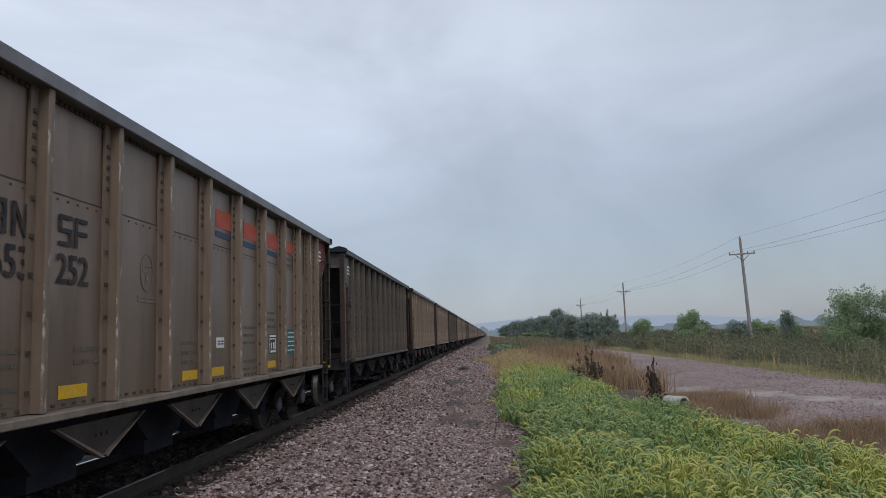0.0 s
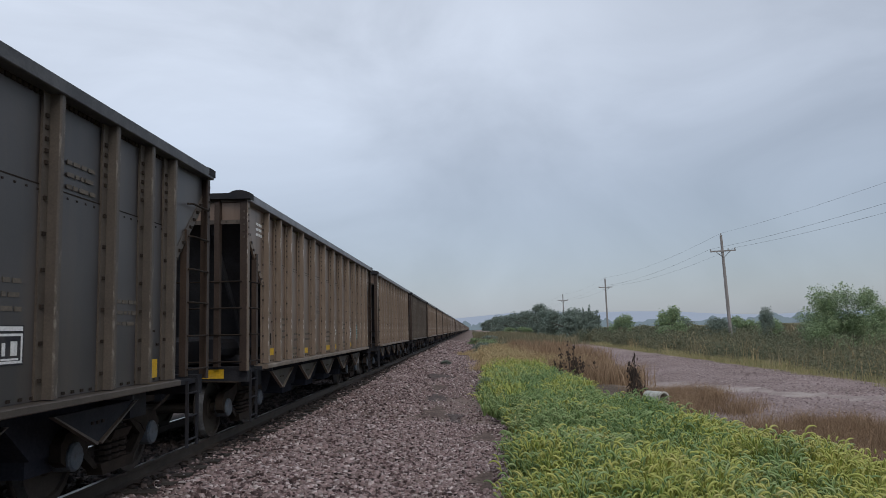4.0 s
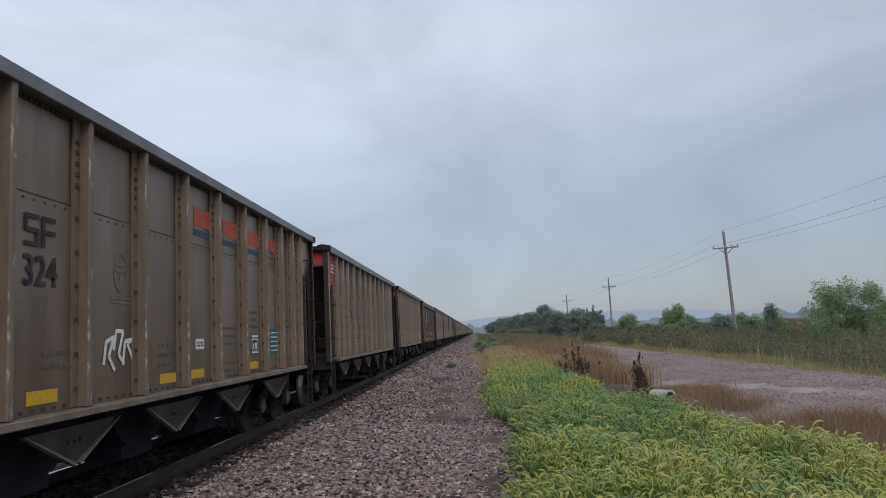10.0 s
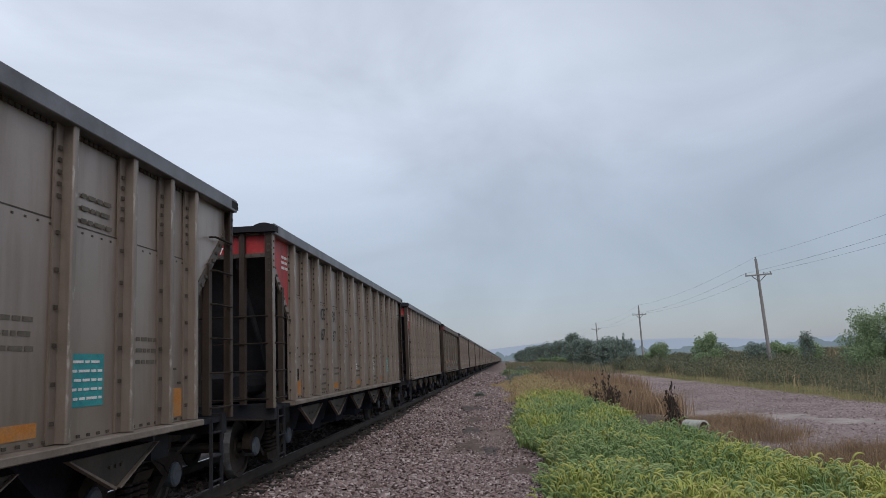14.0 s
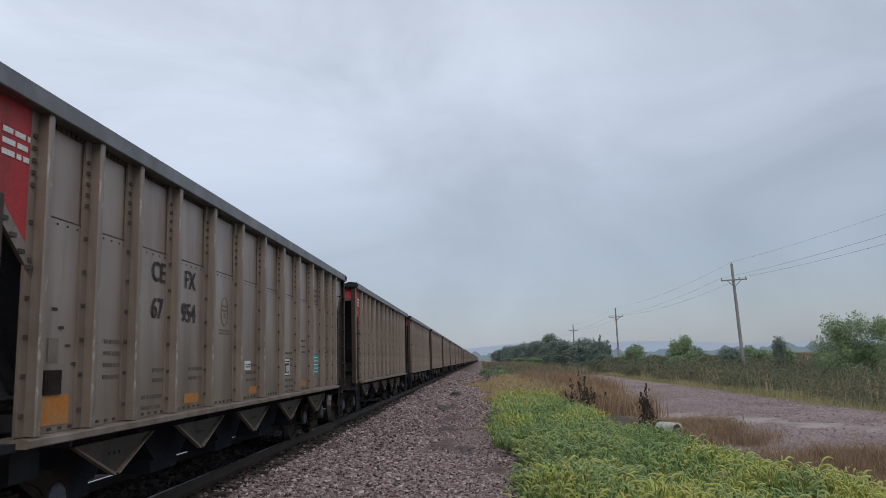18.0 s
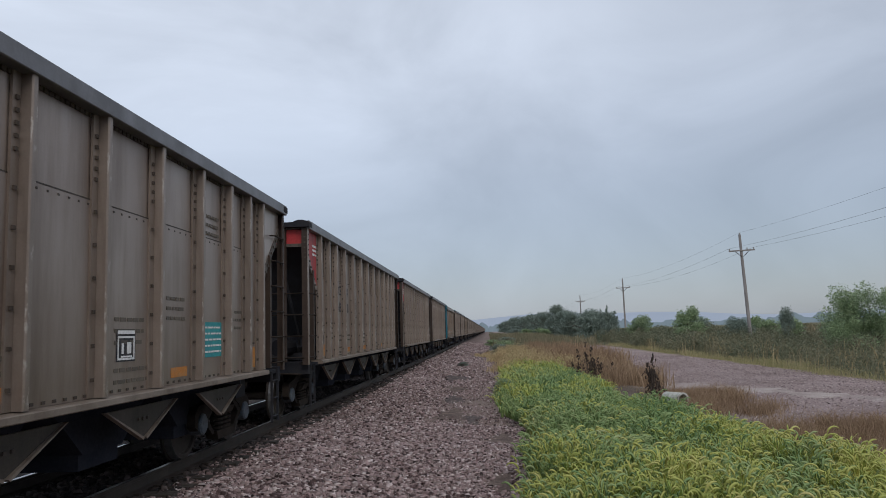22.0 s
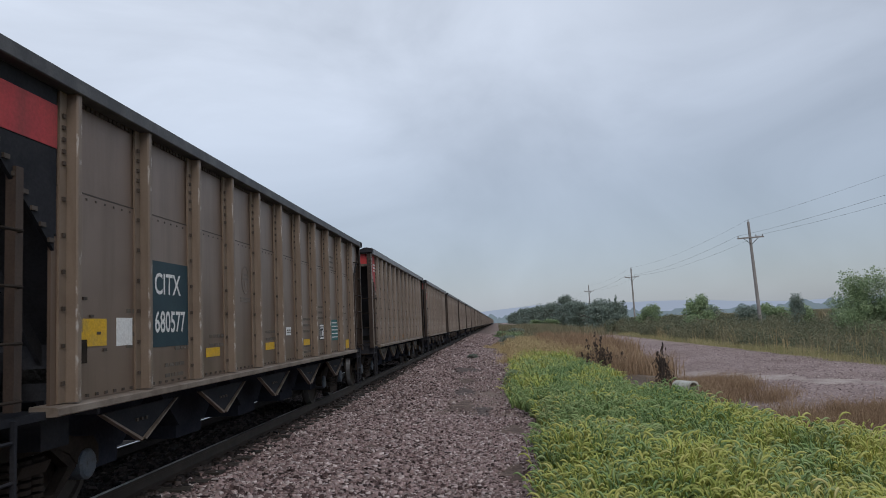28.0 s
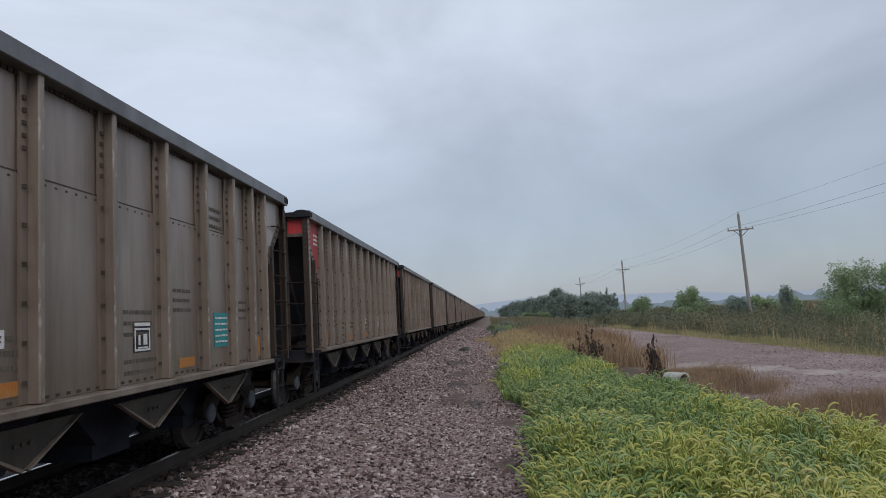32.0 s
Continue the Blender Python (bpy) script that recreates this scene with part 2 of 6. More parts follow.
M["white"] = material("dusty_white_paint", (0.66, 0.66, 0.66), (0.8, 0.8, 0.8), 6.0, 0.6, 0.0, 60, 0.03, 0.002, dirt=(0.4, 0.36, 0.33), dirt_amount=0.35, dirt_scale=5)
M["ink"] = material("faded_navy_lettering", (0.014, 0.015, 0.022), (0.03, 0.03, 0.038), 6.0, 0.6, 0.0, 60, 0.03, 0.002, dirt=(0.10, 0.08, 0.065), dirt_amount=0.4, dirt_scale=6)
M["faint"] = material("worn_stencil_ink", (0.085, 0.073, 0.062), (0.15, 0.125, 0.10), 6.0, 0.65, 0.0, 60, 0.03, 0.002)
M["tealmark"] = material("teal_label_sheet", (0.02, 0.22, 0.25), (0.04, 0.32, 0.33), 6.0, 0.5, 0.0, 60, 0.03, 0.002)
M["redmark"] = material("faded_red_lettering", (0.40, 0.06, 0.035), (0.55, 0.10, 0.06), 3.0, 0.6, 0.0, 60, 0.03, 0.002, dirt=(0.25, 0.12, 0.09), dirt_amount=0.5, dirt_scale=4)
M["bluemark"] = material("faded_blue_paint", (0.03, 0.05, 0.11), (0.06, 0.08, 0.13), 3.0, 0.6, 0.0, 60, 0.03, 0.002)
M["plate_blue"] = material("dark_blue_green_panel", (0.008, 0.03, 0.045), (0.015, 0.045, 0.06), 3.0, 0.5, 0.0, 60, 0.03, 0.002)
M["coal"] = material("coal", (0.006, 0.006, 0.007), (0.02, 0.02, 0.02), 6.0, 0.6, 0.0, 14, 0.9, 0.08)
M["rail"] = material("rusty_rail_steel", (0.03, 0.023, 0.02), (0.055, 0.043, 0.036), 4.0, 0.6, 0.2, 50, 0.1, 0.003)
M["railhead"] = material("polished_rail_head", (0.35, 0.35, 0.36), (0.5, 0.5, 0.5), 4.0, 0.3, 0.9, 50, 0.03, 0.001)
M["tie"] = material("creosoted_timber", (0.022, 0.018, 0.015), (0.06, 0.05, 0.042), 5.0, 0.85, 0.0, 30, 0.5, 0.01, stretch=(0.4, 5, 5), per_object=0.3)
M["stone"] = stone_material("pink_quartzite_ballast", [(0.036, 0.026, 0.025), (0.115, 0.075, 0.073), (0.25, 0.178, 0.172), (0.38, 0.285, 0.275), (0.20, 0.155, 0.145), (0.62, 0.53, 0.515)])
M["roadstone"] = stone_material("purple_grey_road_stone", [(0.14, 0.105, 0.102), (0.26, 0.20, 0.195), (0.35, 0.275, 0.265), (0.46, 0.385, 0.37)])
M["bark"] = material("grey_brown_bark", (0.06, 0.045, 0.035), (0.13, 0.10, 0.08), 6.0, 0.9, 0.0, 30, 0.8, 0.02, stretch=(3, 3, 0.5))
M["pole"] = material("weathered_pole_timber", (0.20, 0.185, 0.18), (0.32, 0.295, 0.285), 2.0, 0.85, 0.0, 30, 0.4, 0.01, stretch=(4, 4, 0.3))
M["wire"] = material("dull_conductor", (0.16, 0.17, 0.18), (0.2, 0.21, 0.22), 4.0, 0.6, 0.2)
M["porcelain"] = material("grey_porcelain", (0.25, 0.24, 0.23), (0.35, 0.34, 0.33), 4.0, 0.35)
M["pipe"] = material("chalky_white_pipe", (0.42, 0.42, 0.39), (0.62, 0.62, 0.58), 4.0, 0.7, 0.0, 40, 0.2, 0.004, dirt=(0.14, 0.12, 0.09), dirt_amount=0.8, dirt_scale=5)
M["foxtail_leaf"] = leaf_material("green_foxtail_leaf", [(0.105, 0.185, 0.082), (0.19, 0.295, 0.12), (0.30, 0.40, 0.15), (0.46, 0.51, 0.20)], patch=0.5, patch_scale=0.5)
M["foxtail_yellow"] = leaf_material("yellowing_foxtail_leaf", [(0.22, 0.33, 0.09), (0.37, 0.45, 0.115), (0.53, 0.53, 0.145), (0.65, 0.53, 0.17)], patch=0.5, patch_scale=0.5)
M["foxtail_head"] = leaf_material("ripe_foxtail_head", [(0.32, 0.39, 0.11), (0.44, 0.47, 0.135), (0.54, 0.53, 0.175), (0.63, 0.57, 0.28)], 0.85, 0.5, 0.5)
M["ghost"] = material("nearly_vanished_stencil", (0.15, 0.122, 0.102), (0.22, 0.185, 0.16), 6.0, 0.6, 0.1, 60, 0.03, 0.002)
M["green_head"] = leaf_material("green_foxtail_head", [(0.17, 0.28, 0.11), (0.25, 0.36, 0.15), (0.34, 0.43, 0.19), (0.46, 0.49, 0.26)], 0.85, 0.5, 0.5)
M["dry"] = leaf_material("dry_tan_grass", [(0.28, 0.19, 0.10), (0.44, 0.325, 0.175), (0.55, 0.435, 0.25), (0.35, 0.345, 0.15)], 0.8, 0.5, 0.3)
M["verge"] = leaf_material("olive_tan_verge_grass", [(0.22, 0.21, 0.10), (0.30, 0.285, 0.14), (0.40, 0.35, 0.19), (0.46, 0.38, 0.22)], 0.8, 0.5, 0.3)
M["russet"] = leaf_material("russet_dead_grass", [(0.17, 0.11, 0.075), (0.26, 0.175, 0.112), (0.36, 0.25, 0.16), (0.44, 0.33, 0.22)], 0.85, 0.4, 0.4)
M["weed"] = leaf_material("olive_brown_weed", [(0.11, 0.11, 0.07), (0.16, 0.155, 0.095), (0.23, 0.20, 0.13), (0.40, 0.33, 0.20)], 0.8, 0.5, 0.2)
M["scrub"] = leaf_material("olive_scrub_leaf", [(0.088, 0.102, 0.068), (0.128, 0.142, 0.092), (0.18, 0.18, 0.115), (0.26, 0.225, 0.145)], 0.7, 0.65, 0.18)
M["deadweed"] = leaf_material("dead_brown_seed_stalk", [(0.04, 0.032, 0.028), (0.075, 0.057, 0.048), (0.125, 0.095, 0.078)], 0.9, 0.2, 1.0)
M["leaf_near"] = leaf_material("mulberry_leaf", [(0.16, 0.23, 0.125), (0.225, 0.31, 0.165), (0.30, 0.38, 0.205), (0.40, 0.45, 0.27)], 0.45, 0.35, 0.7)
# Leaf tones paled and greyed, so distance haze is part of the colour.
M["leaf_hazed"] = leaf_material("hazed_tree_leaf", [(0.155, 0.197, 0.168), (0.20, 0.247, 0.208), (0.25, 0.295, 0.24)], 0.65, 0.4, 0.25)
M["sill"] = material("dusty_sill_metal", (0.18, 0.145, 0.118), (0.27, 0.23, 0.195), 1.5, 0.6, 0.1, 50, 0.03, 0.003, dirt=(0.09, 0.06, 0.042), dirt_amount=0.7, dirt_scale=2.5, speck=0.06)
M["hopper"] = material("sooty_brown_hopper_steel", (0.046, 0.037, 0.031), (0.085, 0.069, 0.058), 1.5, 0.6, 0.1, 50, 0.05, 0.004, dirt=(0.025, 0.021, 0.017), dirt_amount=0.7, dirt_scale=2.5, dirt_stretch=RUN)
M["cap_blue"] = material("chalky_blue_bearing_cap", (0.06, 0.075, 0.095), (0.14, 0.16, 0.185), 9.0, 0.6, 0.1, 60, 0.05, 0.002, dirt=(0.03, 0.026, 0.022), dirt_amount=0.8, dirt_scale=9)
# Darker set of ballast tones that carries the shade under the train.
M["dark_stone"] = stone_material("shade_dark_ballast", [(0.014, 0.013, 0.014), (0.034, 0.029, 0.028), (0.06, 0.048, 0.045), (0.10, 0.078, 0.073)])
# Darkened for shade from the next car as well as soot and rust.
M["post_rust"] = material("shaded_rusty_post_steel", (0.028, 0.019, 0.016), (0.056, 0.038, 0.03), 1.6, 0.6, 0.1, 50, 0.06, 0.003, dirt=(0.095, 0.06, 0.04), dirt_amount=0.5, dirt_scale=3.0, dirt_stretch=RUN, per_object=0.12)
M["faded_teal"] = material("faded_teal_panel_paint", (0.03, 0.05, 0.065), (0.042, 0.075, 0.095), 0.9, 0.5, 0.0, 60, 0.04, 0.003, dirt=(0.06, 0.045, 0.04), dirt_amount=0.7, dirt_scale=2.0, dirt_stretch=RUN, spec=0.4, speck=0.05)
M["coal_dust"] = material("damp_coal_dust", (0.07, 0.06, 0.058), (0.125, 0.105, 0.10), 4.0, 0.95, 0.0, 30, 1.0, 0.03, spec=0.05, dirt=(0.2, 0.16, 0.145), dirt_amount=0.8, dirt_scale=5.0, speck=0.4)
M["mud"] = material("trodden_brown_mud", (0.12, 0.09, 0.078), (0.20, 0.155, 0.136), 3.0, 0.95, 0.0, 30, 1.0, 0.03, spec=0.05, dirt=(0.085, 0.066, 0.058), dirt_amount=0.7, dirt_scale=4.0, speck=0.35)
# Blue-black puts the gloom under the cars into the colour, besides soot.
M["soot_shade"] = material("shaded_sooty_chute", (0.026, 0.028, 0.038), (0.04, 0.042, 0.054), 2.0, 0.95, 0.0, 30, 0.1, 0.004, spec=0.02)
M["dull_teal"] = material("dulled_teal_label", (0.022, 0.105, 0.11), (0.04, 0.155, 0.155), 6.0, 0.6, 0.0, 60, 0.03, 0.002)
M["blue_ghost"] = material("worn_blue_emblem", (0.07, 0.082, 0.11), (0.125, 0.125, 0.14), 5.0, 0.6, 0.0, 60, 0.03, 0.002)
M["rivet"] = material("grimy_rivet_steel", (0.052, 0.04, 0.033), (0.09, 0.07, 0.058), 6.0, 0.6, 0.2, 40, 0.05, 0.002)


def worn(key, name, pale):
    """A copy of a rib metal whose edges are rubbed bright in short upright dashes."""
    m = M[key].copy()
    m.name = name
    nt = m.node_tree
    p = nt.nodes["Principled BSDF"]
    n = noise_node(nt, 1.0, 3, 0.6, (16, 16, 5.5), "Object")
    r = ramp(nt, (0, 0, 0), (0.75, 0.75, 0.75), 0.57, 0.66)
    nt.links.new(n.outputs["Fac"], r.inputs[0])
    old = p.inputs["Base Color"].links[0].from_socket
    nt.links.new(mix_rgb(nt, r.outputs[0], old, pale), p.inputs["Base Color"])
    return m


EDGE = {k: worn(k, k + "_rubbed_edge", c) for k, c in (("rib", (0.46, 0.41, 0.37)), ("rib_tan", (0.47, 0.43, 0.40)), ("rib_dark", (0.20, 0.175, 0.15)), ("umber", (0.30, 0.26, 0.22)), ("maroon", (0.42, 0.40, 0.38)), ("teal", (0.05, 0.22, 0.28)), ("orange_end", (0.46, 0.42, 0.36)))}


# ---- mesh helpers ----
class Shape:
    """Collects vertices and faces, each face with a material slot."""

    def __init__(self):
        self.v, self.f, self.m = [], [], []

    def add(self, verts, faces, slot=0):
        k = len(self.v)
        self.v.extend(tuple(p) for p in verts)
        self.f.extend(tuple(k + i for i in f) for f in faces)
        self.m.extend([slot] * len(faces))
        return self

    def box(self, x0, x1, y0, y1, z0, z1, slot=0):
        return self.add([(x, y, z) for z in (z0, z1) for x, y in ((x0, y0), (x1, y0), (x1, y1), (x0, y1))], [(3, 2, 1, 0), (4, 5, 6, 7), (0, 1, 5, 4), (1, 2, 6, 5), (2, 3, 7, 6), (3, 0, 4, 7)], slot)

    def prism(self, poly, lo, hi, axis, slot=0):
        """poly in the two other axes (in x, y, z order), extruded along axis."""
        def at(p, c):
            q = list(p)
            q.insert(axis, c)
            return q
        n = len(poly)
        vs = [at(p, lo) for p in poly] + [at(p, hi) for p in poly]
        area = sum(poly[i][0] * poly[(i + 1) % n][1] - poly[(i + 1) % n][0] * poly[i][1] for i in range(n))
        flip = (area < 0) != (axis == 1)
        fs = [tuple(range(n))[::-1], tuple(range(n, 2 * n))] + [(i, (i + 1) % n, n + (i + 1) % n, n + i) for i in range(n)]
        return self.add(vs, [f[::-1] for f in fs] if flip else fs, slot)

    def tube(self, path, radii, sides=8, slot=0, caps=True):
        pts = [Vector(p) for p in path]
        rings = []
        for i, p in enumerate(pts):
            d = (pts[min(i + 1, len(pts) - 1)] - pts[max(i - 1, 0)]).normalized()
            a = d.orthogonal().normalized() if abs(d.z) < 0.99 else Vector((1, 0, 0))
            if abs(d.z) < 0.99:
                a = d.cross(Vector((0, 0, 1))).normalized()
            b = d.cross(a)
            r = radii[i] if isinstance(radii, (list, tuple)) else radii
            rings.append([p + (a * math.cos(2 * math.pi * j / sides) + b * math.sin(2 * math.pi * j / sides)) * r for j in range(sides)])
        vs = [q for r in rings for q in r]
        fs = [(i * sides + j, (i + 1) * sides + j, (i + 1) * sides + (j + 1) % sides, i * sides + (j + 1) % sides) for i in range(len(pts) - 1) for j in range(sides)]
        if caps:
            fs += [tuple(range(sides)), tuple(range((len(pts) - 1) * sides, len(pts) * sides))[::-1]]
        return self.add(vs, fs, slot)

    def mesh(self, name, *mats):
        me = bpy.data.meshes.new(name)
        me.from_pydata(self.v, [], self.f)
        for m in mats:
            me.materials.append(m)
        me.polygons.foreach_set("material_index", self.m)
        me.update()
        return me


def lathe_x(shape, profile, sides, slot=0, y=0.0, z=0.0):
    """Turns a closed profile of (x, radius) round the x axis through (y, z)."""
    n = len(profile)
    vs = [(x, y + r * math.cos(2 * math.pi * j / sides), z + r * math.sin(2 * math.pi * j / sides)) for j in range(sides) for x, r in profile]
    fs = [(j * n + i, j * n + (i + 1) % n, ((j + 1) % sides) * n + (i + 1) % n, ((j + 1) % sides) * n + i) for j in range(sides) for i in range(n)]
    return shape.add(vs, [f[::-1] for f in fs], slot)


def mesh_from_arrays(name, verts, quads, mat):
    me = bpy.data.meshes.new(name)
    me.vertices.add(len(verts))
    me.vertices.foreach_set("co", np.asarray(verts, np.float32).ravel())
    q = np.asarray(quads, np.int32)
    me.loops.add(q.size)
    me.loops.foreach_set("vertex_index", q.ravel())
    me.polygons.add(len(q))
    me.polygons.foreach_set("loop_start", np.arange(0, q.size, 4, dtype=np.int32))
    me.polygons.foreach_set("loop_total", np.full(len(q), 4, np.int32))
    me.materials.append(mat)
    me.update(calc_edges=True)
    me.validate()
    return me


def child(name, me, parent, label="", m=None):
    ob = new(name, me)
    ob.parent = parent
    if m is not None:
        ob.matrix_basis = m
    if label:
        ob["label"] = label
    return ob


# ---- lettering, as flat meshes in the x-y plane ----
LETTERS = {}


def lettering(text, size, mat, squeeze=0.94):
    key = (text, size, mat.name, squeeze)
    if key not in LETTERS:
        cu = bpy.data.curves.new("lettering", "FONT")
        cu.body, cu.size, cu.align_x, cu.align_y, cu.offset = text, size / 0.7, "CENTER", "CENTER", size * 0.02
        cu.resolution_u = 3
        ob = bpy.data.objects.new("lettering", cu)
        scene.collection.objects.link(ob)
        dg = bpy.context.evaluated_depsgraph_get()
        me = bpy.data.meshes.new_from_object(ob.evaluated_get(dg))
        bpy.data.objects.remove(ob)
        bpy.data.curves.remove(cu)
        me.transform(Matrix.Diagonal((squeeze, 1, 1, 1)))
        me.materials.clear()
        me.materials.append(mat)
        LETTERS[key] = me
    return LETTERS[key]


SIDE = Matrix(((0, 0, 1, 0), (1, 0, 0, 0), (0, 1, 0, 0), (0, 0, 0, 1)))
FRONT = Matrix(((1, 0, 0, 0), (0, 0, -1, 0), (0, 1, 0, 0), (0, 0, 0, 1)))

# ---- ground ----
rng = np.random.default_rng(5)
GX = [-4000, -1500, -500, -200, -80, -40, -25, -15, -12, -10, -9, -8.2, -7.6, -7.2, -6.6, -4.92, -4.15, -3.7, -2.6, -2.0, -1.2, -0.4, 0.4, 1.0, 2, 3, 4, 5, 5.5, 6, 6.5, 7, 7.5, 8, 9, 11, 13, 14, 14.6, 15.4, 17, 20, 40, 4000]
GZ = [-1, -1, -1, -1, -1, -1, -1, -1, -1, -0.9, -0.7, -0.4, -0.1, 0.0, 0.07, 0.07, 0.06, 0.01, -0.1, -0.14, -0.19, -0.24, -0.27, -0.3, -0.32, -0.34, -0.36, -0.4, -0.44, -0.5, -0.5, -0.46, -0.42, -0.38, -0.33, -0.31, -0.33, -0.36, -0.45, -0.5, -0.5, -0.5, -0.5, -0.5]


def ground_z(x, y):
    return float(np.interp(x, GX, GZ))


def waves(x, y, amp=0.03):
    return amp * (np.sin(x * 1.7 + y * 0.6) * 0.5 + np.sin(y * 1.1 - x * 0.8) * 0.4 + np.sin(y * 2.9 + x * 2.3) * 0.25)


def ground_zs(x, y):
    damp = np.clip((np.abs(x - TRACK_X) - 2.6) / 1.5, 0, 1) * np.exp(-np.maximum(np.abs(y) - 60, 0) / 40)
    return np.interp(x, GX, GZ) + waves(x, y) * damp


def make_ground():
    xs = np.unique(np.concatenate([GX, np.arange(-9, 20, 0.35)]))
    ys = np.unique(np.concatenate([[-4000, -1000, -300, -100, -50, -25, -15], np.arange(-10, 70, 0.5), np.arange(70, 200, 5), [220, 260, 320, 400, 550, 800, 1200, 2000, 4500]]))
    X, Y = np.meshgrid(xs, ys)
    V = np.stack([X, Y, ground_zs(X, Y)], -1).reshape(-1, 3)
    w = len(xs)
    i = (np.arange(len(ys) - 1)[:, None] * w + np.arange(w - 1)[None]).ravel()
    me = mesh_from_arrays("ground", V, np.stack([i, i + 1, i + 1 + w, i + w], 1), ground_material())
    tagged(new("ground", me), "pinkish gravel, bare earth and dry grass beside the railway", "ground", kind="structure")


def ground_material():
    m = bpy.data.materials.new("gravel_and_earth")
    m.use_nodes = True
    nt = m.node_tree
    p = nt.nodes["Principled BSDF"]
    p.inputs["Roughness"].default_value = 0.9
    p.inputs["Specular IOR Level"].default_value = 0.2
    co = nt.nodes.new("ShaderNodeTexCoord")
    sep = nt.nodes.new("ShaderNodeSeparateXYZ")
    nt.links.new(co.outputs["Object"], sep.inputs[0])
    warp = noise_node(nt, 0.7, 5, 0.6)
    add = nt.nodes.new("ShaderNodeMath")
    add.operation = "MULTIPLY_ADD"
    add.inputs[1].default_value = 1.6
    nt.links.new(warp.outputs["Fac"], add.inputs[0])
    nt.links.new(sep.outputs["X"], add.inputs[2])
    mr = nt.nodes.new("ShaderNodeMapRange")
    for i, v in enumerate((-11.2, 20.8, 0, 1)):
        mr.inputs[i + 1].default_value = v
    nt.links.new(add.outputs[0], mr.inputs[0])
    r = nt.nodes.new("ShaderNodeValToRGB")
    # the near-black stops at -6.5 and -4.15 paint the train's shade on the bed
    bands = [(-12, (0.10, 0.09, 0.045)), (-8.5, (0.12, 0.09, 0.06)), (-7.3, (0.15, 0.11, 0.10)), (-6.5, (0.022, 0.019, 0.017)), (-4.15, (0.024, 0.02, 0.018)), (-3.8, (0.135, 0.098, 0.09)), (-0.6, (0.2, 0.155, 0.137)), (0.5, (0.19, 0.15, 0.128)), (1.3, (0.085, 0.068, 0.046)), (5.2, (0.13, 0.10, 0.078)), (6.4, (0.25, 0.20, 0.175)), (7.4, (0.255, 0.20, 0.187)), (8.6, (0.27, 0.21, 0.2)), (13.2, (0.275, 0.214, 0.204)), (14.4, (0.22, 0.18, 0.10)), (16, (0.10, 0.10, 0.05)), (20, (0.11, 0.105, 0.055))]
    el = r.color_ramp.elements
    while len(el) < len(bands):
        el.new(0.5)
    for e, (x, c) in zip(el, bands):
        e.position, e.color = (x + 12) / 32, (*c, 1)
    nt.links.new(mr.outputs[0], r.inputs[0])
    vor = nt.nodes.new("ShaderNodeTexVoronoi")
    vor.inputs["Scale"].default_value = 30
    nt.links.new(co.outputs["Object"], vor.inputs["Vector"])
    vr = nt.nodes.new("ShaderNodeSeparateColor")
    nt.links.new(vor.outputs["Color"], vr.inputs[0])
    vt = ramp(nt, (0.7, 0.7, 0.7), (1.3, 1.29, 1.29), 0, 1)
    nt.links.new(vr.outputs[0], vt.inputs[0])
    pat = noise_node(nt, 0.35, 5, 0.6)
    pr = ramp(nt, (0.72, 0.70, 0.68), (1.2, 1.2, 1.2), 0.32, 0.66)
    nt.links.new(pat.outputs["Fac"], pr.inputs[0])
    out = mix_rgb(nt, 1.0, r.outputs[0], vt.outputs[0], "MULTIPLY")
    out = mix_rgb(nt, 1.0, out, pr.outputs[0], "MULTIPLY")
    nt.links.new(out, p.inputs["Base Color"])
    b = nt.nodes.new("ShaderNodeBump")
    b.inputs["Strength"].default_value, b.inputs["Distance"].default_value = 0.7, 0.03
    nt.links.new(vor.outputs["Distance"], b.inputs["Height"])
    b.invert = True
    nt.links.new(b.outputs[0], p.inputs["Normal"])
    return m


make_ground()


def scatter_stones(name, label, x, y, size, mat, lift=0.3):
    """Broken stones, each a skewed block of its own."""
    n = len(x)
    base = np.array([(a, b, c) for c in (-1, 1) for a, b in ((-1, -1), (1, -1), (1, 1), (-1, 1))], float)
    base[4:, :2] *= 0.75
    V = base[None] * (0.5 * size[:, None, None]) * rng.uniform(0.5, 1.45, (n, 1, 3)) * np.array([1.2, 1.0, 0.62])
    V += rng.normal(0, 0.13, (n, 8, 3)) * size[:, None, None]
    a = rng.uniform(0, 6.283, n)
    t = rng.normal(0, 0.6, n)
    c, s = np.cos(t)[:, None], np.sin(t)[:, None]
    V[..., 1], V[..., 2] = V[..., 1] * c - V[..., 2] * s, V[..., 1] * s + V[..., 2] * c
    c, s = np.cos(a)[:, None], np.sin(a)[:, None]
    V[..., 0], V[..., 1] = V[..., 0] * c - V[..., 1] * s, V[..., 0] * s + V[..., 1] * c
    V += np.stack([x, y, ground_zs(x, y) + lift * size * rng.uniform(0.2, 1.4, n)], -1)[:, None]
    f = np.array([(4, 5, 6, 7), (0, 1, 5, 4), (1, 2, 6, 5), (2, 3, 7, 6), (3, 0, 4, 7)])
    Q = (np.arange(n)[:, None, None] * 8 + f[None]).reshape(-1, 4)
    tagged(new(name, mesh_from_arrays(name, V.reshape(-1, 3), Q, mat)), label, "gravel", kind="stuff")


def rand_xy(n, x0, x1, y0, y1):
    return rng.uniform(x0, x1, n), rng.uniform(y0, y1, n)


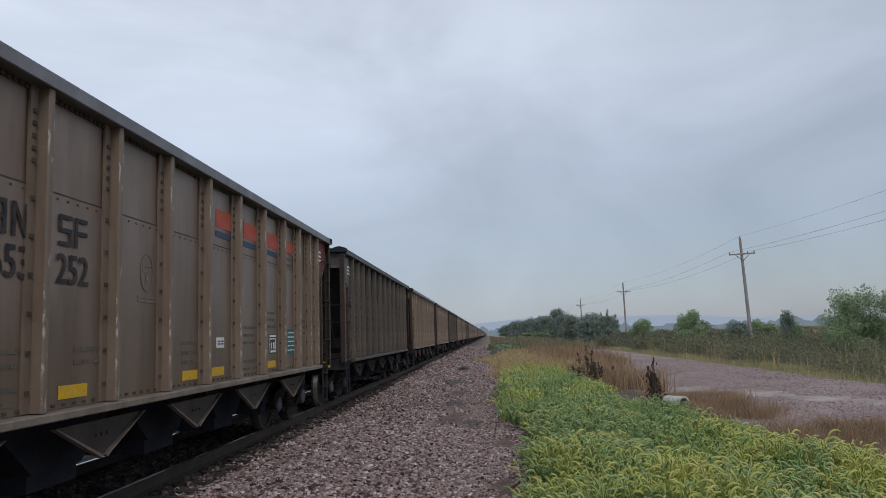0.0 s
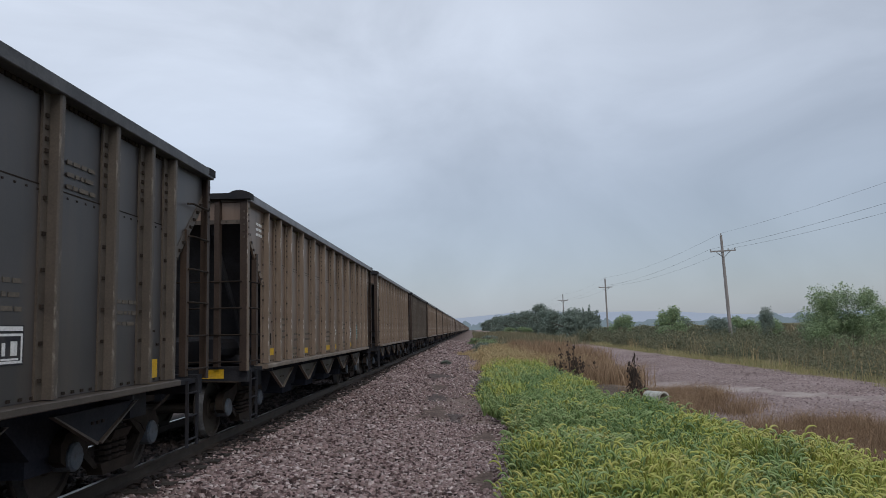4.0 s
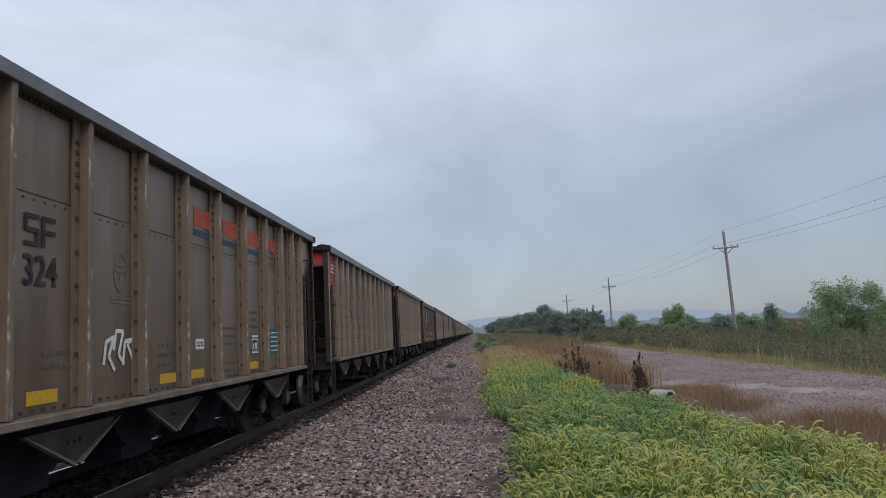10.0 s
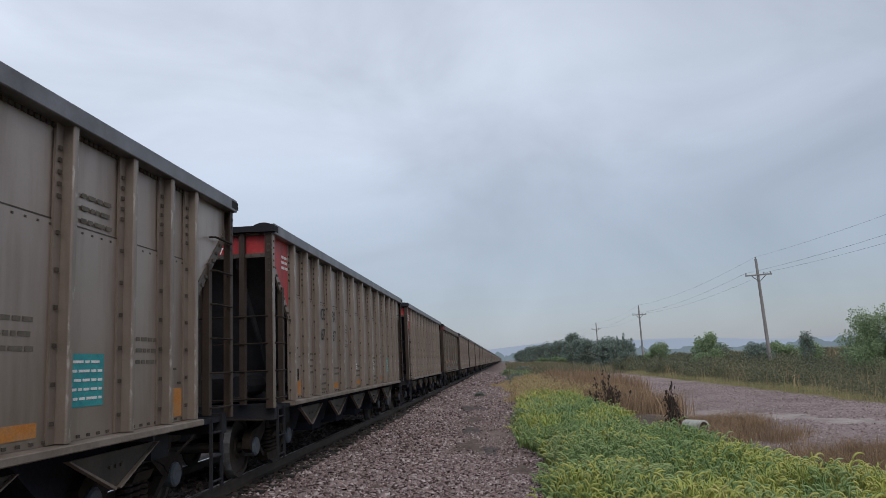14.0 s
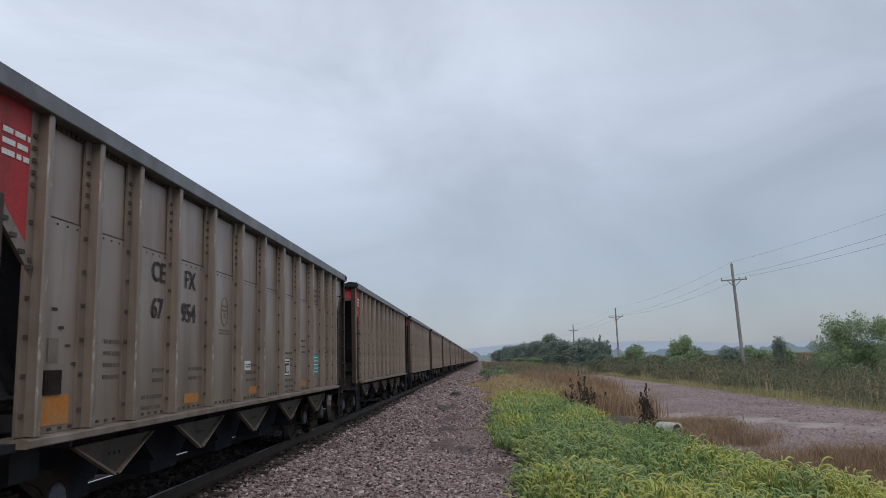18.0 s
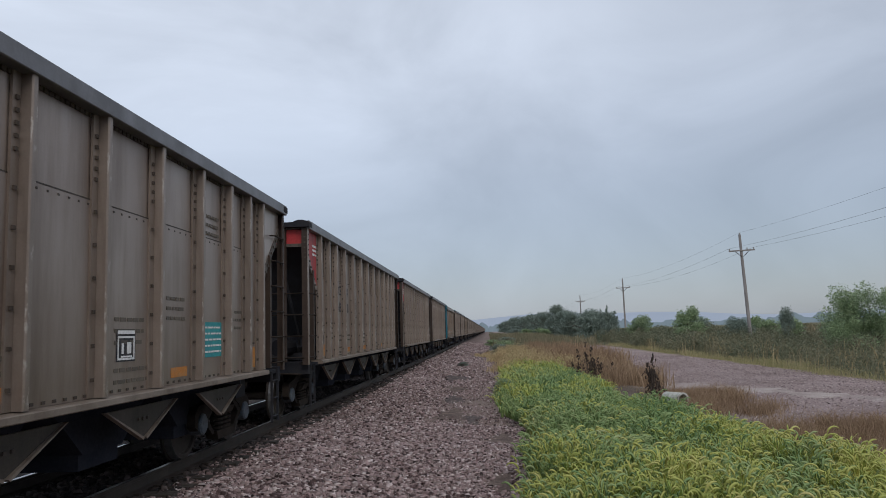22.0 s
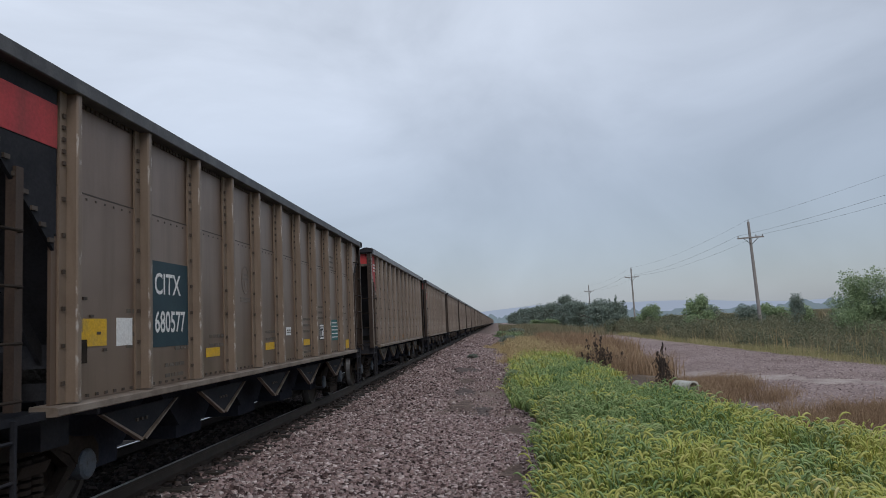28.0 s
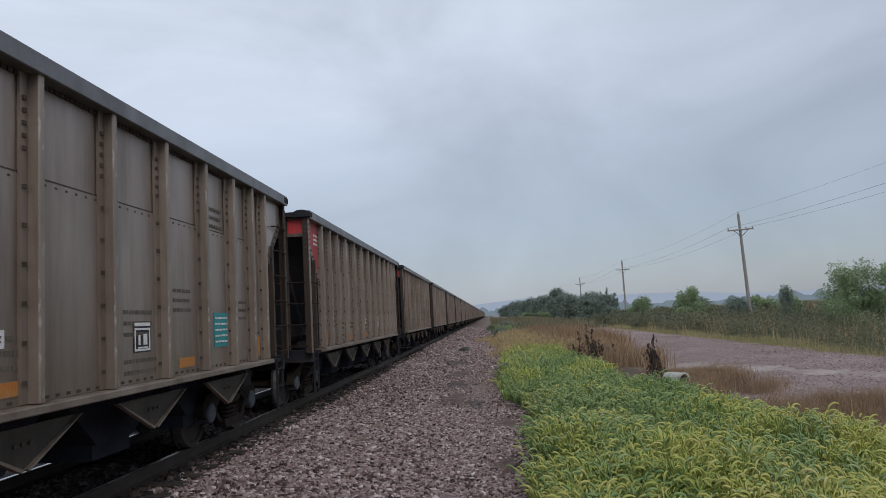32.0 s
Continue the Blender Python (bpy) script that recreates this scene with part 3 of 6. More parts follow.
PATCHES = (("coal_dust_patch", "dark damp coal dust trodden into the gravel", "coal_dust", -1.55, 33.0, 0.95, 3.6, 1), ("coal_dust_patch", "dark damp coal dust trodden into the gravel", "coal_dust", -1.1, 23.0, 0.42, 1.7, 2), ("mud_patch", "bare trodden brown mud in the gravel", "mud", -0.95, 19.0, 0.6, 2.1, 3), ("mud_patch", "bare trodden brown mud in the gravel", "mud", 0.2, 14.9, 0.55, 1.5, 4), ("mud_patch", "bare trodden brown mud in the gravel", "mud", 0.12, 10.7, 0.3, 1.0, 5), ("coal_dust_patch", "dark damp coal dust trodden into the gravel", "coal_dust", -0.45, 18.2, 0.3, 1.5, 6), ("mud_patch", "bare trodden brown mud in the gravel", "mud", -1.2, 27.0, 0.5, 1.6, 7), ("mud_patch", "bare trodden brown mud in the gravel", "mud", -2.2, 12.6, 0.22, 0.35, 8))


def rim(a, seed):
    """Uneven outline of a patch, by angle."""
    return 0.78 + 0.16 * np.sin(3 * a + seed) + 0.11 * np.sin(5 * a + 2.1 * seed) + 0.07 * np.sin(11 * a + 0.7 * seed) + 0.05 * np.sin(17 * a + seed)


def in_patch(x, y):
    """How deep a point lies in the nearest patch: 1 in its middle, 0 outside."""
    best = np.zeros(len(x))
    for _, _, _, cx, cy, rx, ry, seed in PATCHES:
        u, v = (x - cx) / rx, (y - cy) / ry
        best = np.maximum(best, np.clip(1.15 - np.hypot(u, v) / rim(np.arctan2(v, u), seed), 0, 1))
    return best


for nm, lb, mt, cx, cy, rx, ry, seed in PATCHES:
    a = np.arange(48) * 2 * np.pi / 48
    pv, pq = [], []
    for k in range(7):
        q = k / 6
        px_, py_ = cx + rx * q * rim(a, seed) * np.cos(a), cy + ry * q * rim(a, seed) * np.sin(a)
        pv.append(np.stack([px_, py_, ground_zs(px_, py_) + 0.022 * (1 - q ** 3) - 0.006], -1))
    for k in range(6):
        pq += [(k * 48 + j, k * 48 + (j + 1) % 48, (k + 1) * 48 + (j + 1) % 48, (k + 1) * 48 + j) for j in range(48)]
    tagged(new(nm, mesh_from_arrays(nm, np.concatenate(pv), pq, M[mt])), lb, "ground", kind="structure")

x1, y1 = rand_xy(78000, -4.0, 0.9, 4.8, 17)
x2, y2 = rand_xy(44000, -4.0, 0.8, 17, 60)
x5, y5 = rand_xy(14000, -4.0, 0.9, 60, 130)
x3, y3 = rand_xy(15000, -6.0, -3.72, 3, 50)
x4, y4 = rand_xy(9000, -4.0, 0.9, -4, 4.8)
xa, ya = np.concatenate([x1, x2, x4, x5]), np.concatenate([y1, y2, y4, y5])
keep = (waves(xa * 0.6 + 3, ya * 0.7, 1.0) < 0.7 + 0.5 * (xa < -1.4) + rng.normal(0, 0.35, len(xa))) & (xa > -3.85 + 0.12 * rng.normal(0, 1, len(xa))) & (in_patch(xa, ya) < rng.uniform(0, 0.75, len(xa)))
xa, ya = xa[keep], ya[keep]
scatter_stones("ballast_stones", "broken pink and grey quartzite ballast stones", xa, ya, rng.uniform(0.016, 0.058, len(xa)) * np.clip(ya / 26, 1, 2.4) * (1 - 0.22 * np.clip((xa + 1.9) / 0.9, 0, 1)), M["stone"])
ok = np.abs(np.abs(x3 - TRACK_X) - 0.7535) > 0.13
x3, y3 = x3[ok], y3[ok]
scatter_stones("track_ballast", "ballast stones between and beside the rails, coloured dark for the train's shade", x3, y3, rng.uniform(0.03, 0.075, len(x3)), M["dark_stone"])
xr, yr = rand_xy(20000, 6.2, 13.8, 13, 55)
scatter_stones("road_gravel", "loose purple-grey gravel on the service road", xr, yr, rng.uniform(0.015, 0.045, len(xr)), M["roadstone"], 0.15)

# pale washed-out sand along the near edge of the road
SAND = [(5.4, 40, 0.5), (6.2, 34, 0.8), (7.1, 30, 1.1), (8.1, 27, 1.2), (9.2, 24.2, 1.1), (10.8, 21.3, 0.9), (12.8, 18.6, 0.6)]
sv, sq = [], []
for k in range(61):
    u = k / 60 * (len(SAND) - 1)
    i0 = min(int(u), len(SAND) - 2)
    p0, p1 = Vector(SAND[i0]), Vector(SAND[i0 + 1])
    q = p0.lerp(p1, u - i0)
    nrm = Vector((p1.y - p0.y, p0.x - p1.x)).normalized()
    wob = 0.55 + 0.28 * math.sin(k * 0.9) + 0.22 * math.sin(k * 2.3)
    for j in range(7):
        s_ = (j / 6 - 0.5) * 2
        px_, py_ = q.x + nrm.x * s_ * q.z * wob, q.y + nrm.y * s_ * q.z * wob
        sv.append((px_, py_, float(ground_zs(np.array([px_]), np.array([py_]))[0]) + 0.03 * (1 - s_ * s_) - 0.004))
for k in range(60):
    for j in range(6):
        sq.append((k * 7 + j, k * 7 + j + 1, k * 7 + j + 8, k * 7 + j + 7))
sand_m = material("pale_washed_sand", (0.30, 0.25, 0.23), (0.40, 0.345, 0.315), 1.2, 0.95, 0.0, 25, 0.6, 0.02, spec=0.1, dirt=(0.25, 0.195, 0.185), dirt_amount=0.85, dirt_scale=1.6, speck=0.25)
tagged(new("sand_strip", mesh_from_arrays("sand_strip", sv, sq, sand_m)), "pale sand washed along the edge of the service road", "sand", kind="structure")

# ---- track ----
RAIL_TOP = 0.24
track = tagged(new("railway_track"), "single railway track with worn steel rails on timber ties", "track", kind="structure")
RAIL = [(-0.07, -0.172), (0.07, -0.172), (0.07, -0.16), (0.012, -0.14), (0.01, -0.05), (0.036, -0.038), (0.037, -0.006), (0.028, 0.0), (-0.028, 0.0), (-0.037, -0.006), (-0.036, -0.038), (-0.01, -0.05), (-0.012, -0.14), (-0.07, -0.16)]
rail_shape = Shape().prism(RAIL, -120, 1600, 1)
rail_shape.m[2 + 7] = 1
rail_me = rail_shape.mesh("rail", M["rail"], M["railhead"])
for side in (-1, 1):
    child("rail", rail_me, track, m=pose(TRACK_X + side * 0.7535, 0, RAIL_TOP))
tie_me = Shape().box(-1.3, 1.3, -0.115, 0.115, -0.30, -0.175).mesh("tie", M["tie"])
for i in range(240):
    child("tie", tie_me, track, m=pose(TRACK_X + random.uniform(-0.04, 0.04), 0.5 + i * 0.52, RAIL_TOP + random.uniform(-0.012, 0.004), 0, 0, random.uniform(-1.2, 1.2)))
plate_me = Shape().box(-0.17, 0.17, -0.1, 0.1, -0.176, -0.162).mesh("tie_plate", M["rail"])
for i in range(100):
    child("tie_plate", plate_me, track, m=pose(TRACK_X + 0.7535, 0.5 + i * 0.52, RAIL_TOP + 0.002))

# ---- coal cars ----
HALF = 7.2
RIBS = [0, 1.165, -1.165, 2.33, -2.33, 3.48, -3.48, 4.5, -4.5, 5.32, -5.32, 6.05, -6.05]
WIDE_RIBS = [0, 1.14, -1.14, 2.27, -2.27, 3.4, -3.4, 4.68, -4.68, 5.97, -5.97]
SMOOTH_RIBS = [-4.45, -2.05, 0.15, 2.25, 4.7]
CACHE = {}


def cached(key, make, *mats):
    key = (key, *[m.name for m in mats])
    if key not in CACHE:
        CACHE[key] = make().mesh(key[0], *mats)
    return CACHE[key]


def rib_shape():
    s = Shape()
    s.prism([(1.465, -0.05), (1.565, -0.038), (1.578, -0.026), (1.578, 0.026), (1.565, 0.038), (1.465, 0.05)], 1.36, 3.945, 2)
    s.m[3] = s.m[4] = 2
    s.box(1.465, 1.489, -0.15, -0.05, 1.36, 3.945)
    z = 1.5
    while z < 3.8:
        s.box(1.486, 1.506, -0.122, -0.084, z, z + 0.034, 1)
        z += 0.3 if z < 3.2 or z > 3.6 else 0.1
    return s


def thin_rib_shape():
    return Shape().prism([(1.50, -0.03), (1.575, -0.02), (1.575, 0.02), (1.50, 0.03)], 1.58, 3.74, 2, 1)


def wall_shape():
    s = Shape().box(1.44, 1.468, -6.1, 6.1, 1.355, 3.13).box(1.438, 1.458, -6.1, 6.1, 3.13, 3.945)
    s.box(1.455, 1.4715, -6.1, 6.1, 3.121, 3.133, 1)
    y = -5.9
    while y < 5.95:
        s.box(1.462, 1.473, y, y + 0.024, 3.072, 3.09, 1)
        s.box(1.456, 1.474, y, y + 0.055, 3.88, 3.925, 1).box(1.456, 1.474, y + 0.078, y + 0.133, 3.88, 3.925, 1)
        s.box(1.466, 1.478, y, y + 0.045, 1.372, 1.398, 1)
        y += 0.155
    for k in range(5):
        for y0 in (-5.75, 5.35):
            s.box(1.466, 1.48, y0 + 0.11 * k, y0 + 0.11 * k + 0.06, 2.35 - 0.15 * k, 2.375 - 0.15 * k, 1)
    return s


def plain_wall_shape():
    return Shape().box(1.44, 1.468, -6.1, 6.1, 1.355, 3.13).box(1.438, 1.458, -6.1, 6.1, 3.13, 3.945)


def smooth_wall_shape():
    s = Shape().box(1.47, 1.50, -6.1, 6.1, 1.55, 3.76)
    for c in (-5.3, -3.3, -0.95, 1.2, 3.5, 5.4):
        for k in range(13):
            s.box(1.498, 1.512, c - 0.04, c + 0.03, 1.75 + 0.155 * k, 1.772 + 0.155 * k, 1)
    y = -6.0
    while y < 6:
        s.box(1.495, 1.51, y, y + 0.03, 3.66, 3.685, 1)
        y += 0.16
    return s


def chord_shape(top):
    return Shape().prism([(1.43, 3.92), (1.597, 3.92), (1.605, 3.928), (1.605, top - 0.012), (1.592, top), (1.43, top)], -7.24, 7.26, 1)


def smooth_chord_shape():
    return Shape().prism([(1.44, 3.72), (1.52, 3.72), (1.60, 3.76), (1.585, 4.02), (1.55, 4.05), (1.44, 4.05)], -7.24, 7.26, 1)


def sill_shape():
    return Shape().prism([(1.36, 1.275), (1.585, 1.275), (1.60, 1.285), (1.60, 1.335), (1.585, 1.345), (1.36, 1.358)], -6.2, 6.2, 1)


def smooth_sill_shape():
    s = Shape().box(1.42, 1.515, -6.15, 6.15, 1.36, 1.56)
    s.tube([(1.53, -5.6, 1.29), (1.53, 5.9, 1.29)], 0.028, 8)
    for k in range(7):
        s.box(1.44, 1.545, -5.5 + 1.8 * k, -5.42 + 1.8 * k, 1.25, 1.37)
    return s


def gusset_shape(end):
    """The cut-off corner panel between the corner post and the first rib."""
    y0, y1 = end * (HALF - 0.07), end * 6.06
    return Shape().prism([(y0, 3.945), (y1, 3.945), (y1, 2.70), (y0, 3.66)], 1.462, 1.485, 0)


def gusset_edge_shape(end):
    s = Shape()
    y0, y1 = end * (HALF - 0.09), end * 6.1
    for k in range(9):
        a = (k + 0.5) / 9
        y, z = y0 + (y1 - y0) * a, 3.585 - 1.0 * a
        s.box(1.494, 1.512, y - 0.035, y + 0.035, z, z + 0.035)
    return s


def gusset_flange_shape(end):
    y0, y1 = end * (HALF - 0.07), end * 6.1
    return Shape().prism([(y0, 3.68), (y1, 2.74), (y1, 2.58), (y0, 3.52)], 1.463, 1.494, 0)


def corner_post_shape():
    s = Shape().prism([(-0.06, -0.05), (0.05, -0.05), (0.06, -0.03), (0.06, 0.06), (0.035, 0.06), (0.035, -0.02), (-0.06, -0.02)], 1.30, 3.945, 2)
    s.m[2], s.m[3] = 2, 3
    for k in range(5):
        s.box(0.058, 0.07, -0.014, 0.014, 3.4 + 0.1 * k, 3.428 + 0.1 * k, 1)
        s.box(-0.016, 0.016, -0.062, -0.048, 3.35 + 0.1 * k, 3.38 + 0.1 * k, 1)
    return s


def short_post_shape():
    return Shape().box(1.44, 1.52, -0.045, 0.045, 1.36, 3.16)


def end_post_shape(end):
    return Shape().prism([(-0.055, 0), (0.055, 0), (0.04, end * 0.07), (-0.04, end * 0.07)], 1.36, 3.965, 2)


def end_sheet_shape(end):
    s = Shape()
    y = end * (HALF - 0.04)
    s.box(-1.45, 1.45, min(y, y - end * 0.03), max(y, y - end * 0.03), 3.60, 3.96)
    return s


def end_trim_shape(end):
    s = Shape()
    y = end * (HALF - 0.02)
    s.box(-1.45, 1.45, y - 0.02, y + 0.02, 3.58, 3.645).box(-1.45, 1.45, y - 0.02, y + 0.02, 3.925, 3.965)
    for k in range(17):
        x = -1.36 + 0.17 * k
        s.box(x, x + 0.035, y + end * 0.02 - 0.01, y + end * 0.02 + 0.012, 3.60, 3.63, 1)
        s.box(x, x + 0.035, y + end * 0.02 - 0.01, y + end * 0.02 + 0.012, 3.93, 3.955, 1)
    return s


def end_cap_shape(end):
    y = end * HALF
    s = Shape().box(-1.40, 1.40, y - 0.1, y + 0.08, 3.965, 4.055)
    for sx in (-1, 1):
        arc = [(sx * (1.28 + 0.33 * k / 8), 4.05 + 0.045 * math.sin(math.pi * (k / 8) ** 0.9)) for k in range(9)]
        s.prism(arc + [(sx * 1.61, 3.955), (sx * 1.28, 3.955)], y - 0.12, y + 0.1, 1)
    return s


def slope_shape(e):
    return Shape().prism([(e * 6.98, 3.80), (e * 6.98, 3.70), (e * 4.93, 1.36), (e * 4.88, 1.40)], -1.44, 1.44, 0)


def stiffener_shape(e):
    return Shape().prism([(e * 6.95, 3.62), (e * 4.95, 1.40), (e * 5.1, 1.38), (e * 6.95, 3.45)], -0.02, 0.02, 0)


def bulkhead_shape(e):
    return Shape().box(-1.44, 1.44, min(e * 5.3, e * 5.34), max(e * 5.3, e * 5.34), 1.2, 1.9)


def brake_box_shape(e):
    return Shape().box(-0.28, 0.28, min(e * 5.4, e * 6.6), max(e * 5.4, e * 6.6), 1.36, 1.75)


def air_tank_shape(e):
    return Shape().tube([(0.75, e * 5.6, 1.62), (0.75, e * 6.5, 1.62)], 0.17, 10)


def platform_shape(end):
    e = end
    s = Shape().box(-1.52, 1.52, min(e * 6.95, e * 7.10), max(e * 6.95, e * 7.10), 1.12, 1.36)
    s.box(-1.5, 1.5, min(e * 6.1, e * 6.95), max(e * 6.1, e * 6.95), 1.26, 1.32)
    return s


def ladder_shape(end, rungs, first=0):
    s = Shape()
    y0, y1 = end * (HALF - 0.0), end * 6.58
    for k in range(first, rungs):
        z = 1.44 + 0.41 * k
        s.tube([(1.50, y0, z), (1.57, y0 - end * 0.04, z), (1.57, y1 + end * 0.04, z), (1.50, y1, z)], 0.013, 6)
    return s


def end_rung_shape(k):
    y, z = -(HALF + 0.06), 1.44 + 0.41 * k
    return Shape().tube([(-1.45 if k == 3 else 0.5, y, z), (1.48, y, z)], 0.013, 6)


def step_shape(end):
    s = Shape()
    for k in range(3):
        s.tube([(1.517, end * 6.965, 1.15 - 0.28 * k), (1.517, end * 6.595, 1.15 - 0.28 * k)], 0.014, 6)
    s.box(1.50, 1.535, min(end * 6.96, end * 6.93), max(end * 6.96, end * 6.93), 0.5, 1.3)
    s.box(1.50, 1.535, min(end * 6.63, end * 6.60), max(end * 6.63, end * 6.60), 0.5, 1.3)
    return s


def hopper_shape(plate):
    """One discharge bay: the triangular side plates, or the dark chute between them."""
    s = Shape()
    if plate:
        s.prism([(-0.80, 1.18), (0.80, 1.18), (0.05, 0.86), (-0.05, 0.86)], 1.34, 1.365, 0)
        for sg in (-1, 1):
            s.prism([(sg * 0.82, 1.18), (sg * 0.79, 1.18), (sg * 0.02, 0.853), (sg * 0.045, 0.832)], 1.345, 1.40, 0, 2)
        for k in range(3):
            s.box(1.36, 1.38, -0.12 + 0.1 * k, -0.08 + 0.1 * k, 1.03, 1.06, 1)
    else:
        s.prism([(-1.12, 1.34), (1.12, 1.34), (0.40, 0.74), (-0.40, 0.74)], -0.95, 0.95, 0)
        s.box(-0.9, 0.9, -0.40, 0.40, 0.58, 0.74)
    return s


def side_frame_shape():
    s = Shape()
    top = [(-1.12, 0.60), (-1.02, 0.70), (-0.70, 0.74), (-0.35, 0.84), (0.35, 0.84), (0.70, 0.74), (1.02, 0.70), (1.12, 0.60)]
    low = [(1.12, 0.44), (0.98, 0.36), (0.70, 0.50), (0.42, 0.26), (0.34, 0.20), (-0.34, 0.20), (-0.42, 0.26), (-0.70, 0.50), (-0.98, 0.36), (-1.12, 0.44)]
    s.prism(top[:4] + [(-0.35, 0.70), (-0.62, 0.60), (-0.72, 0.50)] + low[8:], 0.94, 1.06, 0)
    s.prism([(-y, z) for y, z in top[:4]] + [(0.35, 0.70), (0.62, 0.60), (0.72, 0.50)] + [(-y, z) for y, z in low[8:]], 0.94, 1.06, 0)
    s.prism([(-0.40, 0.84), (0.40, 0.84), (0.36, 0.68), (-0.36, 0.68)], 0.92, 1.07, 0)
    s.prism([(-0.40, 0.30), (0.40, 0.30), (0.34, 0.18), (-0.34, 0.18)], 0.92, 1.09, 0)
    for sg in (-1, 1):
        s.prism([(sg * 0.30, 0.70), (sg * 0.38, 0.70), (sg * 0.80, 0.50), (sg * 0.46, 0.26), (sg * 0.36, 0.26), (sg * 0.62, 0.48)], 0.95, 1.05, 0)
    return s


def spring_shape():
    s = Shape()
    for y in (-0.17, 0.0, 0.17):
        for k in range(6):
            lathe = [(y + 0.085 * math.cos(2 * math.pi * j / 10), 1.0 + 0.085 * math.sin(2 * math.pi * j / 10)) for j in range(10)]
            s.prism([(b, a) for a, b in lathe], 0.31 + 0.06 * k, 0.345 + 0.06 * k, 2)
    return s


def wheelset_shape():
    s = Shape()
    for sg in (-1, 1):
        prof = [(0.68, 0.485), (0.705, 0.487), (0.72, 0.462), (0.82, 0.455), (0.82, 0.395), (0.79, 0.38), (0.785, 0.18), (0.81, 0.15), (0.81, 0.1), (0.66, 0.1), (0.67, 0.16), (0.72, 0.2), (0.72, 0.38), (0.68, 0.40)]
        prof = [(sg * x, r) for x, r in prof]
        k = len(s.m)
        lathe_x(s, prof if sg > 0 else prof[::-1], 20)
        tread = 2 if sg > 0 else len(prof) - 4
        for j in range(20):
            s.m[k + j * len(prof) + tread] = 1
    lathe_x(s, [(-1.05, 0.08), (1.05, 0.08), (1.05, 0.0), (-1.05, 0.0)], 10)
    for j in range(3):
        a = 2.094 * j
        s.box(1.04, 1.075, 0.05 * math.cos(a) - 0.016, 0.05 * math.cos(a) + 0.016, 0.05 * math.sin(a) - 0.016, 0.05 * math.sin(a) + 0.016, 1)
    return s


def bearing_shape():
    s = Shape()
    return lathe_x(s, [(0.90, 0.145), (1.08, 0.145), (1.10, 0.12), (1.10, 0.0), (0.90, 0.0)], 12, z=0.457)


def bolster_shape():
    return Shape().prism([(-1.15, 0.62), (1.15, 0.62), (1.1, 0.52), (0.5, 0.36), (-0.5, 0.36), (-1.1, 0.52)], -0.2, 0.2, 1).box(-0.3, 0.3, -0.3, 0.3, 0.62, 0.8).tube([(-0.9, -0.45, 0.42), (0.9, -0.45, 0.42)], 0.05, 8).tube([(-0.9, 0.45, 0.42), (0.9, 0.45, 0.42)], 0.05, 8)


def coupler_shape(end):
    e = end
    s = Shape().box(-0.11, 0.11, min(e * 7.0, e * 7.75), max(e * 7.0, e * 7.75), 0.76, 0.96)
    s.prism([(-0.17, e * 7.72), (0.2, e * 7.72), (0.22, e * 7.95), (0.08, e * 8.07), (-0.02, e * 7.92), (-0.15, e * 8.06)], 0.70, 1.0, 2)
    s.tube([(0.32, e * 7.05, 0.95), (0.34, e * 7.3, 0.8), (0.2, e * 7.7, 0.55), (0.12, e * 8.05, 0.62)], 0.025, 6)
    s.tube([(0.2, e * 7.15, 1.05), (1.4, e * 7.15, 1.0)], 0.016, 6)
    return s


def centre_sill_shape():
    return Shape().box(-0.22, 0.22, -7.2, 7.2, 0.86, 1.26).box(-1.3, 1.3, -5.95, -5.55, 0.98, 1.27).box(-1.3, 1.3, 5.55, 5.95, 0.98, 1.27)


def load_shape():
    """Sloped inside of the empty bins."""
    s = Shape()
    for k in range(5):
        y = -4.3 + 2.15 * k
        s.prism([(y - 1.075, 1.62), (y, 1.36), (y + 1.075, 1.62), (y + 1.0, 1.34), (y - 1.0, 1.34)], -1.43, 1.43, 0)
    return s


def plate(w, h):
    return lambda: Shape().box(-w / 2, w / 2, -h / 2, h / 2, 0, 0.005)


def bars(rows, w, h, fill=0.5, slots=1, seed=3):
    """Unreadable small writing as rows of plain bars."""
    def make():
        r = random.Random(seed)
        s = Shape()
        for k in range(rows):
            z = h / 2 - h * (k + 0.5) / rows
            x = -w / 2
            while x < w / 2 - 0.02:
                d = min(r.uniform(0.05, 0.16), w / 2 - x)
                s.box(x, x + d, z - h / rows * fill / 2, z + h / rows * fill / 2, 0, 0.004)
                x += d + 0.03
        return s
    return make


def stencil_shape():
    s = Shape().box(-0.19, 0.19, -0.155, 0.155, 0, 0.004, 1)
    for x0, x1, z0, z1 in ((-0.17, -0.15, -0.14, 0.09), (0.15, 0.17, -0.14, 0.09), (-0.15, 0.15, -0.14, -0.12), (-0.15, 0.15, 0.07, 0.09), (-0.17, 0.17, 0.11, 0.145), (-0.09, -0.05, -0.08, 0.02), (0.02, 0.1, -0.08, 0.03), (-0.10, 0.12, -0.115, -0.10)):
        s.box(x0, x1, z0, z1, 0.003, 0.007, 0)
    return s


def slanted_mark_shape(lean):
    """Four block shapes in a row, where the road's wordmark stands."""
    s = Shape()
    s.prism([(-0.24, -0.12), (0.16, -0.12), (0.24, 0.12), (-0.16, 0.12)] if lean else [(-0.32, -0.12), (0.32, -0.12), (0.32, 0.12), (-0.32, 0.12)], 0, 0.004, 2)
    return s


